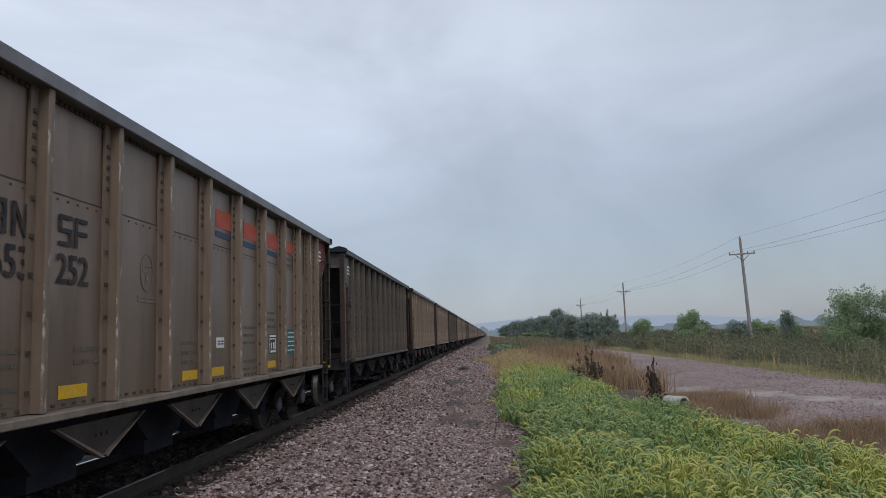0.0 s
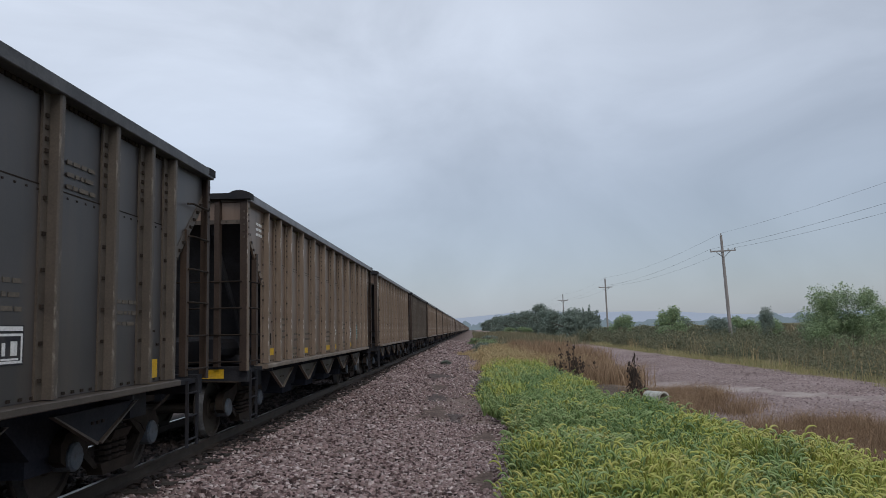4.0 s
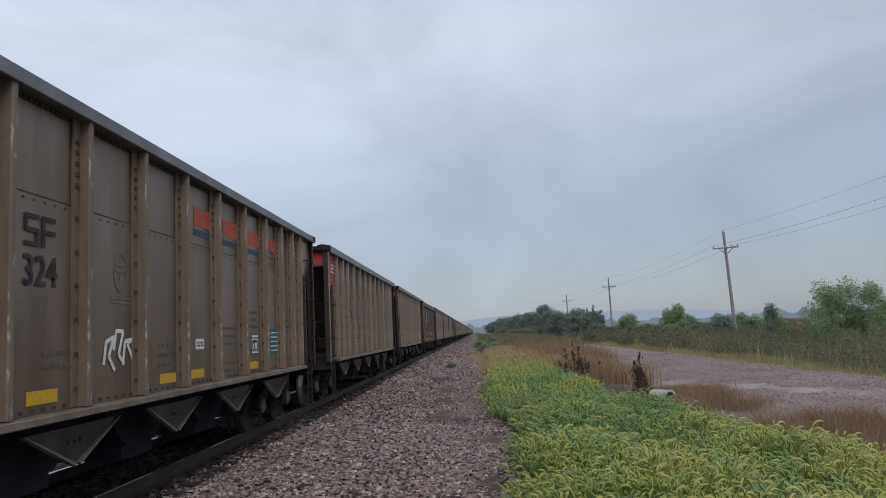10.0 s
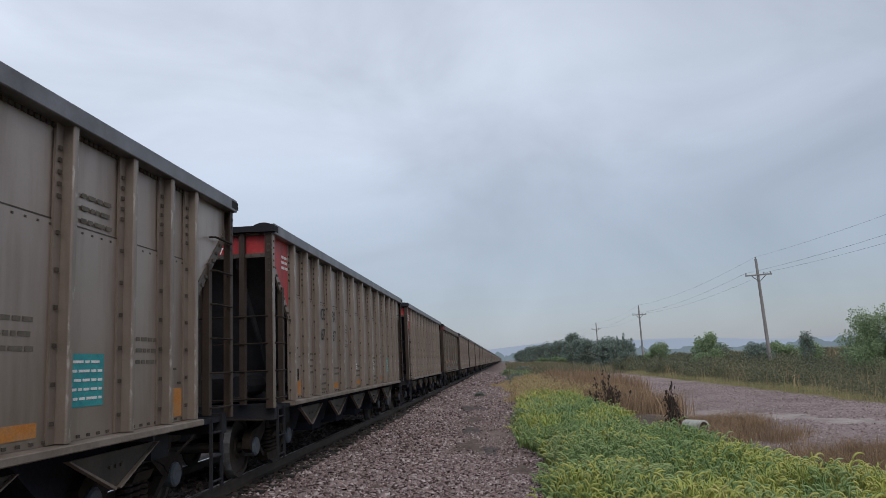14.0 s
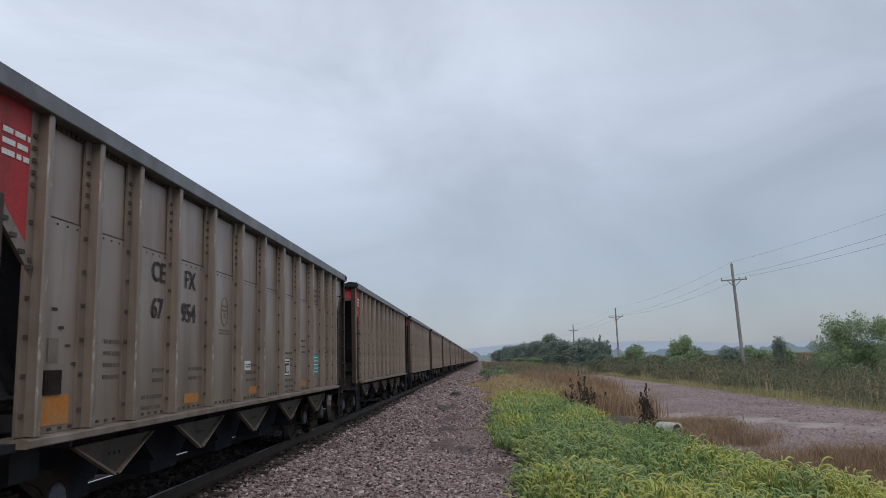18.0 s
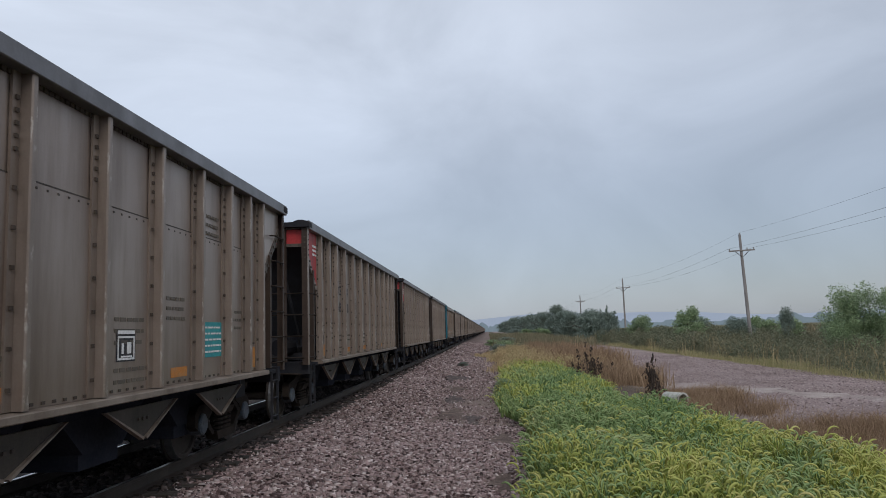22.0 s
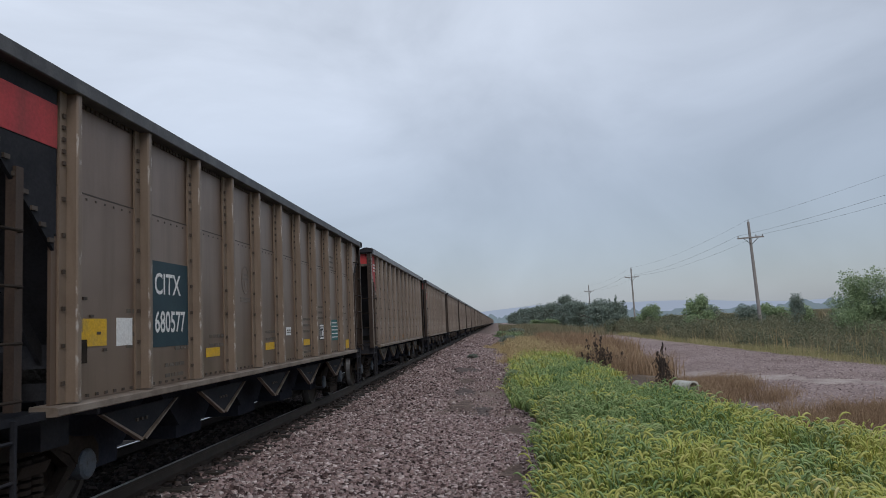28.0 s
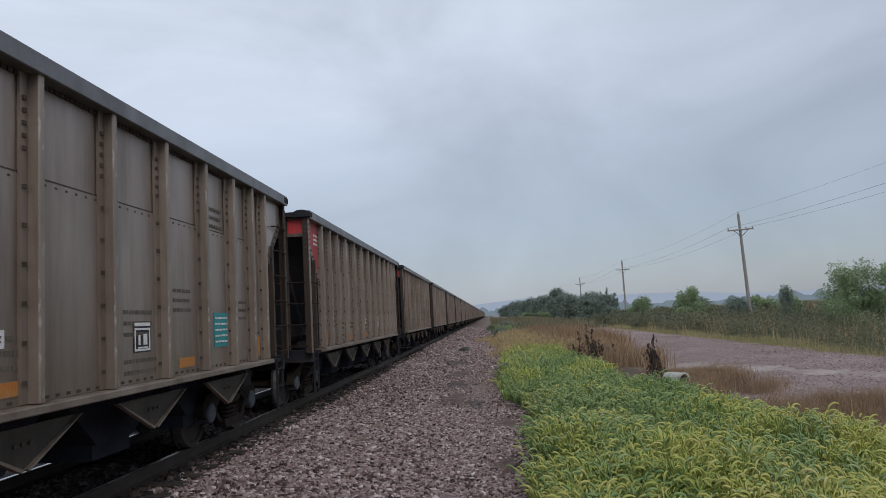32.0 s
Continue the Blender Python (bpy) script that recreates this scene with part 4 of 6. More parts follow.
def letter_block_shape(kind):
    """Plain strokes in the place of one capital."""
    s = Shape()
    h, w, t = 0.132, 0.095, 0.038
    if kind == 0:
        for a in (-w, w - t):
            s.box(a, a + t, -h, h, 0, 0.004)
        for z in (-h, -t / 2, h - t):
            s.box(-w + t, w - t, z, z + t, 0, 0.004)
    elif kind == 1:
        for a in (-w, w - t):
            s.box(a, a + t, -h, h, 0, 0.004)
        s.prism([(-w + t, h), (-w + t, h - 0.07), (w - t, -h), (w - t, -h + 0.07)], 0, 0.004, 2)
    elif kind == 3:
        for z in (-h, -t / 2, h - t):
            s.box(-w, w, z, z + t, 0, 0.004)
        s.box(-w, -w + t, t / 2, h - t, 0, 0.004).box(w - t, w, -h + t, -t / 2, 0, 0.004)
    else:
        s.box(-w, -w + t, -h, h, 0, 0.004)
        for z in (h - t, -t / 2):
            s.box(-w + t, w, z, z + t, 0, 0.004)
    return s


def roundel_shape():
    s = Shape()
    n = 24
    for j in range(n):
        a, b = 2 * math.pi * j / n, 2 * math.pi * (j + 1) / n
        s.prism([(0.145 * math.cos(a), 0.20 * math.sin(a)), (0.145 * math.cos(b), 0.20 * math.sin(b)), (0.13 * math.cos(b), 0.185 * math.sin(b)), (0.13 * math.cos(a), 0.185 * math.sin(a))], 0, 0.004, 2)
    s.box(-0.02, 0.03, -0.09, -0.02, 0, 0.004)
    for z in (0.0, 0.06):
        s.box(-0.1, 0.1, z, z + 0.03, 0, 0.004)
    for z in (-0.27, -0.31):
        s.box(-0.2, 0.2, z, z + 0.025, 0, 0.004)
    return s


def cross_roundel_shape():
    s = Shape()
    n = 24
    ring = lambda r0, r1, slot, z: [s.prism([(r1 * math.cos(2 * math.pi * j / n), r1 * math.sin(2 * math.pi * j / n)), (r1 * math.cos(2 * math.pi * (j + 1) / n), r1 * math.sin(2 * math.pi * (j + 1) / n)), (r0 * math.cos(2 * math.pi * (j + 1) / n), r0 * math.sin(2 * math.pi * (j + 1) / n)), (r0 * math.cos(2 * math.pi * j / n), r0 * math.sin(2 * math.pi * j / n))], 0, z, 2, slot) for j in range(n)]
    ring(0.20, 0.33, 0, 0.004)
    s.box(-0.05, 0.05, -0.30, 0.30, 0.004, 0.008, 1).box(-0.30, 0.30, -0.05, 0.05, 0.004, 0.008, 1)
    return s


def graffiti_shape(seed):
    r = random.Random(seed)
    s = Shape()
    x = 0.0
    for k in range(4):
        pts = [(x, r.uniform(-0.2, 0)), (x + 0.05, r.uniform(0.05, 0.2)), (x + 0.2, r.uniform(0.05, 0.2)), (x + 0.1, r.uniform(-0.1, 0.05)), (x + 0.22, r.uniform(-0.22, -0.1))]
        for (xa, za), (xb, zb) in zip(pts, pts[1:]):
            d = math.hypot(xb - xa, zb - za)
            nx, nz = -(zb - za) / d * 0.02, (xb - xa) / d * 0.02
            s.prism([(xa - nx, za - nz), (xb - nx, zb - nz), (xb + nx, zb + nz), (xa + nx, za + nz)], 0, 0.004, 2)
        x += r.uniform(0.17, 0.24)
    return s


def joined(ob):
    return tagged(ob, kind="stuff")


FLIP = Matrix.Rotation(math.pi, 4, "Z")


def truck(car, y, near, mid):
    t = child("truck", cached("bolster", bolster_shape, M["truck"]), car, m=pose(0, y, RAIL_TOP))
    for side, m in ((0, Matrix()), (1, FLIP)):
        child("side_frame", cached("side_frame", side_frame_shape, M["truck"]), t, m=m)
        if near:
            joined(child("spring_nest", cached("springs", spring_shape, M["truck"]), t, "coil springs", m=m))
            for a in (-0.89, 0.89):
                child("bearing_cap", cached("bearing_cap", bearing_shape, M["cap_blue"]), t, m=m @ pose(0, a, 0))
    sets = []
    for a in (-0.89, 0.89) if mid else ():
        sets.append(child("wheelset", cached("wheelset", wheelset_shape, M["wheel"], M["tread"]), t, "steel wheels with bright treads on an axle", m=pose(0, a, 0.457)))
    return sets


def on_side(car, name, me, f, z, label="", lift=1.469):
    ob = child(name, me, car, label, Matrix.Translation((lift, f - 6.8, z)) @ SIDE)
    return joined(ob) if "writing" in name or name in ("data_stencil", "round_emblem", "roundel", "graffiti") else ob


STYLES = {
    # body, ribs, chord, front panels, patches
    "grey": ("alu", "rib", "chord", "red", "orange"),
    "tan": ("alu_tan", "rib_tan", "chord", "alu_tan", "yellow"),
    "tan_rear": ("alu_tan", "rib_tan", "chord", "alu_tan", "yellow"),
    "tan_red": ("alu_tan", "rib_tan", "chord", "red", "yellow"),
    "tan_maroon": ("alu_tan", "rib_tan", "chord", "dull_red", "yellow"),
    "dark": ("dark", "rib_dark", "chord_dark", "dark", "yellow"),
    "black_red": ("alu_tan", "rib_tan", "chord_dark", "dull_red", "yellow"),
    "smooth_umber": ("umber", "umber", "umber", "dull_red", "orange"),
    "smooth_brown": ("maroon", "maroon", "maroon", "orange_end", "orange"),
    "smooth_teal": ("alu_tan", "rib_tan", "alu_tan", "teal", "orange"),
}
LABELS = {
    "grey": "dusty grey-brown aluminium coal hopper car with red end panels",
    "tan": "brown weathered rib-sided coal hopper car with yellow reflectors",
    "tan_rear": "brown weathered rib-sided coal hopper car with one red corner",
    "tan_red": "brown weathered rib-sided coal hopper car with a red end",
    "tan_maroon": "brown rib-sided coal hopper car with maroon end panels",
    "dark": "sooty black rib-sided coal hopper car with yellow reflectors",
    "black_red": "brown coal hopper car with black ends and a red band",
    "smooth_umber": "umber brown smooth-sided coal hopper car with bolted seams",
    "smooth_brown": "dark brown smooth-sided coal hopper car with orange reflectors",
    "smooth_teal": "brown smooth-sided coal hopper car with bright teal ends",
}
WHEELS = []
WIDE_LABEL = (15, 25, 26)


def coal_car(index, style="grey", mark="", number="", wordmark="", extra=""):
    near, mid = index <= 36, index <= 50
    body, rib, chord, panel, patch = (M[k] for k in STYLES[style])
    smooth = style.startswith("smooth")
    pm0 = patch
    car = tagged(new("coal_hopper_car"), LABELS[style], "rail car", "coal cars of the train")
    black, dots = M["black"], M["truck"] if smooth or style == "dark" else M["rivet"]
    post = M["teal"] if style == "smooth_teal" else (M["orange_end"] if style == "smooth_brown" else rib)
    edge = EDGE["teal" if style == "smooth_teal" else "orange_end" if style == "smooth_brown" else STYLES[style][1]]
    wall = cached("smooth_wall" if smooth else "side_wall", smooth_wall_shape if smooth else wall_shape, body, dots)
    for side, m in ((0, Matrix()), (1, FLIP)):
        plain = not smooth and (side or not near)
        child("side_wall", cached("plain_wall", plain_wall_shape, body) if plain else wall, car, m=m)
        child("top_chord", cached("smooth_chord" if smooth else "top_chord%d" % (style == "grey"), smooth_chord_shape if smooth else lambda: chord_shape(4.085 if style == "grey" else 4.05), chord), car, m=m)
        child("side_sill", cached("smooth_sill" if smooth else "side_sill", smooth_sill_shape if smooth else sill_shape, rib if smooth or style == "dark" else M["sill"]), car, m=m)
        if smooth:
            for y in SMOOTH_RIBS:
                child("rib", cached("thin_rib", thin_rib_shape, rib, EDGE[STYLES[style][1]]), car, m=m @ pose(0, y, 0))
            for y in (-6.02, 6.02):
                child("rib", cached("rib", rib_shape, post if y < 0 else rib, dots, edge if y < 0 else EDGE[STYLES[style][1]]), car, m=m @ pose(-0.03, y if not side else -y, 0))
        elif near and not side:
            for y in WIDE_RIBS if style == "black_red" else RIBS:
                child("rib", cached("rib", rib_shape, rib, dots, edge), car, m=m @ pose(0, y + 0.1 * (abs(y) < 6), 0))
        else:
            def all_ribs():
                one, s = rib_shape(), Shape()
                for y in RIBS:
                    s.v += [(a, b + y, c) for a, b, c in one.v]
                    s.f += [tuple(i + len(one.v) * RIBS.index(y) for i in f) for f in one.f]
                    s.m += one.m
                return s
            joined(child("ribs", cached("ribs", all_ribs, rib, dots, edge), car, m=m))
        for end in (-1, 1):
            mat = (black if style == "black_red" else panel if style != "dark" else body) if end < 0 else (M["dull_red"] if style == "tan_rear" else body if style != "smooth_teal" else panel)
            e = end if not side else -end
            child("corner_panel", cached("gusset%d" % e, lambda e=e: gusset_shape(e), mat), car, "painted corner panel" if end < 0 else "", m=m)
            if style == "black_red" and not side and end < 0:
                child("red_band", cached("red_band", lambda: Shape().box(1.486, 1.492, -HALF + 0.08, -6.06, 3.42, 3.78), M["red"]), car, "red painted band")
            if near and not side:
                child("panel_flange", cached("gusset_flange%d" % e, lambda e=e: gusset_flange_shape(e), black if style == "black_red" else post if end < 0 else M["rib_dark"]), car, m=m)
                joined(child("bolts", cached("gusset_bolts%d" % e, lambda e=e: gusset_edge_shape(e), dots), car, m=m))
            if mid or not side:
                # front face takes the shade-dark post colour, except on teal cars
                child("corner_post", cached("corner_post", corner_post_shape, post if end < 0 else M["post_rust"], dots, M["teal"] if style == "smooth_teal" else M["post_rust"], edge), car, m=pose(1.50 - 3.0 * side, end * (HALF - 0.0), 0) @ (Matrix.Diagonal((1 - 2 * side, -end, 1, 1))))
            if mid:
                child("short_post", cached("short_post", short_post_shape, M["post_rust"]), car, m=m @ pose(0, e * 6.58, 0))
            if near and not side:
                for k in range(4 if end < 0 else 6):
                    child("rung", cached("rung%d_%d" % (e, k), lambda e=e, k=k: ladder_shape(e, k + 1, k), M["truck"]), car)
                child("steps", cached("steps%d" % e, lambda e=e: step_shape(e), black), car, m=m)
            elif near:
                joined(child("rungs", cached("rungs%d" % e, lambda e=e: ladder_shape(e, 4 if end < 0 else 6), M["truck"]), car, m=m))
    for end in (-1, 1):
        band = panel
        child("end_panel", cached("end_sheet%d" % end, lambda: end_sheet_shape(end), band), car, "painted end panel")
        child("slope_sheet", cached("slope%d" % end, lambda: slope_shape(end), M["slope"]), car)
        if mid:
            child("bulkhead", cached("bulkhead%d" % end, lambda: bulkhead_shape(end), M["slope"]), car)
        if near and end < 0:
            for x in (-0.9, 0.9):
                child("stiffener", cached("stiffener%d" % end, lambda: stiffener_shape(end), M["slope"]), car, m=pose(x, 0, 0))
            child("brake_box", cached("brake_box%d" % end, lambda: brake_box_shape(end), black), car)
            child("air_tank", cached("air_tank%d" % end, lambda: air_tank_shape(end), black), car)
            for k in range(4):
                child("end_rung", cached("end_rung%d" % k, lambda k=k: end_rung_shape(k), M["truck"]), car)
        if not mid:
            continue
        if near and end < 0 and style not in ("grey", "smooth_teal"):
            for x in (-0.98, 0.98):
                child("end_reflector", cached("end_reflector", lambda: Shape().box(-0.17, 0.17, -0.006, 0.0, -0.07, 0.07), pm0), car, "yellow reflector", m=pose(x, -7.1005, 1.25))
        if smooth and end < 0:
            for m in (Matrix(), FLIP):
                child("chord_tip", cached("chord_tip%d" % (m is FLIP), lambda m=m: Shape().prism([(1.44, 3.715), (1.525, 3.715), (1.606, 3.757), (1.591, 4.025), (1.552, 4.056), (1.44, 4.056)], *((-7.25, -6.1) if m is not FLIP else (6.1, 7.25)), 1), panel), car, m=m)
        child("end_trim", cached("end_trim%d" % end, lambda: end_trim_shape(end), post if smooth and end < 0 else M["rib_dark"], dots), car)
        child("end_cap", cached("end_cap%d" % end, lambda: end_cap_shape(end), M["teal"] if style == "smooth_teal" else black), car, "dark rounded end cap")
        child("end_sill", cached("platform%d" % end, lambda: platform_shape(end), black), car)
        child("coupler", cached("coupler%d" % end, lambda: coupler_shape(end), M["truck"]), car, m=pose(0, 0, 0.12))
        for x in (() if not near else (-0.36, 0.36) if style == "dark" else (-1.07, -0.36, 0.36, 1.07)):
            child("end_post", cached("end_post%d" % end, lambda: end_post_shape(end), M["post_rust"]), car, m=pose(x, end * (HALF - 0.03), 0))
    child("centre_sill", cached("centre_sill", centre_sill_shape, black), car)
    child("bin_floor", cached("bin_floor", load_shape, M["coal"]), car, "coal-blackened bin floor")
    for k in range(5 if mid else 0):
        hop = child("hopper", cached("hopper", lambda: hopper_shape(False), M["soot_shade"]), car, m=pose(0, -4.37 + 2.27 * k, 0))
        for m in (Matrix(), FLIP):
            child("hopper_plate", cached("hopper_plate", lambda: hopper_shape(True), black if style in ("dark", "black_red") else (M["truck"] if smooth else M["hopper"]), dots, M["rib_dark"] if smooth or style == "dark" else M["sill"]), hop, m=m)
    sets = truck(car, -5.75, near, mid) + truck(car, 5.75, near, mid)
    if near:
        WHEELS.append((index, sets))
    # markings on the side that faces the camera
    lift = 1.503 if smooth else 1.470
    if not mid:
        return car
    pm, patch = patch, STYLES[style][4]
    if smooth:
        if style == "smooth_brown":
            for f, w in ((1.75, 0.9), (4.85, 0.45), (7.0, 0.42), (9.05, 0.7), (12.35, 0.6)):
                on_side(car, "reflector", cached("reflector%.2f" % w, plate(w, 0.13), pm), f, 1.47, "faded orange reflector", 1.518)
        else:
            for f, z in ((1.95, 1.9), (4.4, 1.93), (6.8, 1.93), (9.1, 1.93), (11.6, 1.93)):
                on_side(car, "reflector", cached("reflector0.42", plate(0.42, 0.16), pm), f, z, "faded orange reflector", lift)
        on_side(car, "data_stencil", cached("stencil", stencil_shape, M["white"], M["ink"]), 8.45 if style == "smooth_brown" else 9.6, 1.82, "white framed data stencil", lift)
        if style == "smooth_brown":
            on_side(car, "small_writing", cached("teal_rows", bars(4, 0.72, 0.3, 0.4, seed=6), M["plate_blue"]), 8.4, 2.22, "dark teal stencilled writing", lift)
        else:
            on_side(car, "teal_label", cached("teal_label", plate(0.5, 0.4), M["tealmark"]), 12.1 if style == "smooth_brown" else 11.6, 2.0 if style != "smooth_teal" else 1.95, "teal label", lift + (0.001 if style != "smooth_teal" else 0.006))
        for f, z, w in ((3.3, 1.72, 0.9), (5.2, 1.8, 0.6)):
            on_side(car, "small_writing", cached("bars%.1f" % w, bars(2, w, 0.22), M["faint"]), f, z, "worn stencilled writing", lift)
        zt, zn = (3.15, 2.85) if style == "smooth_brown" else (2.84, 2.42)
        fc = 3.15
        if mark:
            if style == "smooth_brown":
                on_side(car, "side_patch", cached("side_patch", plate(1.18, 1.95), M["faded_teal"]), fc + 0.04, 2.66, "faded teal painted panel", lift)
                on_side(car, "name_board", cached("name_board", plate(0.98, 0.62), M["white"]), fc, 3.0, "white painted number board", lift + 0.006)
                for f in (2.9, 3.45):
                    on_side(car, "small_writing", cached("bars_pale", bars(2, 0.42, 0.3, 0.35, seed=7), M["white"]), f, 1.86, "pale stencilled writing", lift + 0.006)
            else:
                on_side(car, "name_board", cached("name_board1", plate(0.7, 0.26), M["white"]), fc, zt, "white painted board", lift)
                on_side(car, "name_board", cached("name_board2", plate(0.86, 0.28), M["white"]), fc + 0.05, zn, "white painted board", lift)
            on_side(car, "lettering", lettering(mark, 0.19, M["ink"]), fc, zt, "", lift + 0.014)
            on_side(car, "lettering", lettering(number, 0.19, M["ink"]), fc + (0.05 if style == "smooth_teal" else 0), zn, "", lift + 0.014)
    else:
        big = patch == "orange"
        grey, br = patch == "orange", style == "black_red"
        on_side(car, "reflector", cached("reflectorA" + ("s" if big or style in ("tan_maroon", "black_red") else ""), plate(0.46, 0.24) if big or style in ("tan_maroon", "black_red") else plate(0.78, 0.12), pm), 1.32 if br else 1.12, 1.92 if br else 1.535, "%s reflector" % patch, lift)
        for f in (4.1, 6.6, 9.9) if grey else (4.1, 6.45, 8.7) if br else (3.8, 6.3, 7.2) if style == "dark" else (4.0, 6.5, 7.42, 9.85):
            on_side(car, "reflector", cached("reflectorB", plate(0.44, 0.11), pm), f, 1.64 if br else 1.485, "%s reflector" % patch, lift)
        on_side(car, "reflector", cached("reflectorC%d" % grey, plate(0.46, 0.3) if grey else plate(0.34, 0.2), pm), 12.45, 1.56 if grey else 1.50, "%s reflector" % patch, lift)
        cross = "cross" in extra
        early = 0.3 if index in (12, 13) else 0.15 if 14 < index < 28 else 0
        fw, fs = (6.45 - early, 8.78 - early) if grey else (7.13, 9.4) if cross else (7.5, 9.9)
        if style != "dark":
            on_side(car, "white_label", cached("white_label", plate(0.28, 0.135), M["white"]), fw, 1.855, "small white label", lift)
            on_side(car, "label_writing", cached("label_bars", bars(2, 0.2, 0.07), M["faint"]), fw, 1.855, "", lift + 0.006)
        on_side(car, "data_stencil", cached("stencil", stencil_shape, M["white"], M["ink"]), fs, 1.81, "white framed data stencil", lift)
        if style != "dark":
            on_side(car, "teal_label", cached("teal_label", plate(0.62, 0.44), M["tealmark"] if grey else M["dull_teal"]), 11.1 - 0.2 * (index in WIDE_LABEL) - 0.27 * cross - early, 1.84, "teal label with pale lines", lift)
            on_side(car, "label_writing", cached("teal_bars", bars(5, 0.56, 0.38, 0.3, seed=8), M["white"]), 11.1 - 0.2 * (index in WIDE_LABEL) - 0.27 * cross - early, 1.84, "", lift + 0.006)
        if "cross" in extra:
            for f, h in ((7.5, 0.4), (12.8, 0.8)):
                on_side(car, "yellow_bar", cached("yellow_bar%.1f" % h, plate(0.09, h), M["yellow"]), f, 1.45 + h / 2, "upright yellow reflector", lift)
        on_side(car, "badge", cached("badge", plate(0.15, 0.2), M["sill"]), 1.08, 2.02, "small pale plate", lift)
        on_side(car, "card_holder", cached("holder", lambda: Shape().box(-0.12, 0.12, -0.1, 0.1, 0, 0.02).box(-0.09, 0.09, -0.07, 0.07, 0.02, 0.024, 0), M["truck"]), 1.08, 1.76, "steel card holder", lift)
        if near:
            for f, z, w, n in ((2.2, 1.95, 0.55, 4), (3.25, 1.78, 0.5, 2), (4.25, 1.78, 0.5, 2), (6.55, 1.75, 0.6, 3), (8.7, 1.95, 0.6, 3), (8.75, 1.52, 0.7, 2), (3.0, 1.5, 0.5, 2), (11.9, 2.1, 0.5, 3), (9.8, 2.2, 0.5, 3), (10.9, 3.3, 0.5, 3)):
                on_side(car, "small_writing", cached("bars%.2f_%d" % (w, n), bars(n, w, 0.11 * n, 0.35), M["faint"]), f, z, "worn stencilled writing", lift)
            on_side(car, "roundel", cached("roundel", roundel_shape, M["ghost"]), 5.35 - early * 0.7, 2.60, "faint round stencil", lift)
        if style == "dark" and extra == "boards":
            for f in (3.18, 3.98):
                on_side(car, "name_board", cached("dark_board", plate(0.46, 0.78), M["white"]), f, 2.72, "white painted number board", lift)
        if style == "tan_maroon" and extra == "boards":
            for f in (3.2, 4.0):
                for z in (2.92, 2.5):
                    on_side(car, "name_board", cached("pale_board", plate(0.42, 0.3), M["white"]), f, z, "white painted board", lift)
        if style == "black_red":
            on_side(car, "name_board", cached("blue_board", plate(0.98, 0.9), M["plate_blue"]), 2.9, 2.2, "dark blue-green number board", lift)
            on_side(car, "lettering", lettering(mark, 0.22, M["white"], 0.9), 2.82, 2.4, "", lift + 0.008)
            on_side(car, "lettering", lettering(number, 0.22, M["white"], 0.8), 2.88, 2.0, "", lift + 0.008)
            on_side(car, "white_label", cached("big_white_label", plate(0.3, 0.26), M["white"]), 1.88, 1.92, "white label", lift)
        else:
            ink = M["ink"] if "faint" not in extra else M["faint"]
            size = 0.25 if wordmark else 0.22
            if mark == "blocks":
                for k, (f, kind) in enumerate(((2.94, 0), (3.2, 1), (3.82, 3), (4.06, 2))):
                    on_side(car, "letter_block", cached("letter_block%d" % kind, lambda kind=kind: letter_block_shape(kind), ink), f, 2.83, "dark painted capital, drawn as plain strokes", lift + 0.008)
            elif mark:
                on_side(car, "lettering", lettering(mark[:2], 0.215, ink), 3.08, 2.89, "", lift + 0.008)
                on_side(car, "lettering", lettering(mark[2:], 0.215, ink), 3.98, 2.89, "", lift + 0.008)
            if number:
                h = len(number) // 2
                on_side(car, "lettering", lettering(number[:h], size, ink), 3.1 if wordmark else 3.06, 2.49, "", lift + 0.008)
                on_side(car, "lettering", lettering(number[h:], size, ink), 3.95, 2.49, "", lift + 0.008)
        if wordmark:
            for k, f in enumerate((7.68, 8.8, 9.95, 11.05) if wordmark == "swoosh" else (7.45, 8.55, 9.73, 10.86)):
                on_side(car, "wordmark_block", cached("wordmark%d" % (wordmark == "italic"), lambda: slanted_mark_shape(wordmark == "italic"), M["redmark"]), f, 3.5 if wordmark == "swoosh" else 3.42, "faded red block lettering", lift - 0.01)
                if wordmark == "swoosh" and k < 3:
                    on_side(car, "wordmark_stripe", cached("wordmark_stripe", plate(0.66, 0.08), M["bluemark"]), f, 3.29, "dark blue stripe", lift - 0.01)
        if "cross" in extra:
            on_side(car, "round_emblem", cached("cross_roundel", cross_roundel_shape, M["blue_ghost"], M["chord"]), 11.08, 3.55, "faded round blue emblem", lift)
        if extra == "letter":
            on_side(car, "red_letter", lettering("D", 0.42, M["redmark"], 0.8), 2.15, 2.2, "large red painted letter", lift + 0.006)
        if extra == "tag":
            on_side(car, "graffiti", cached("graffiti1", lambda: graffiti_shape(4), M["white"]), 5.0, 1.85, "white spray-paint scrawl", lift + 0.004)
        if extra == "tag2":
            on_side(car, "graffiti", cached("graffiti2", lambda: graffiti_shape(9), M["white"]), 2.85, 1.62, "white spray-paint scrawl", lift + 0.004)
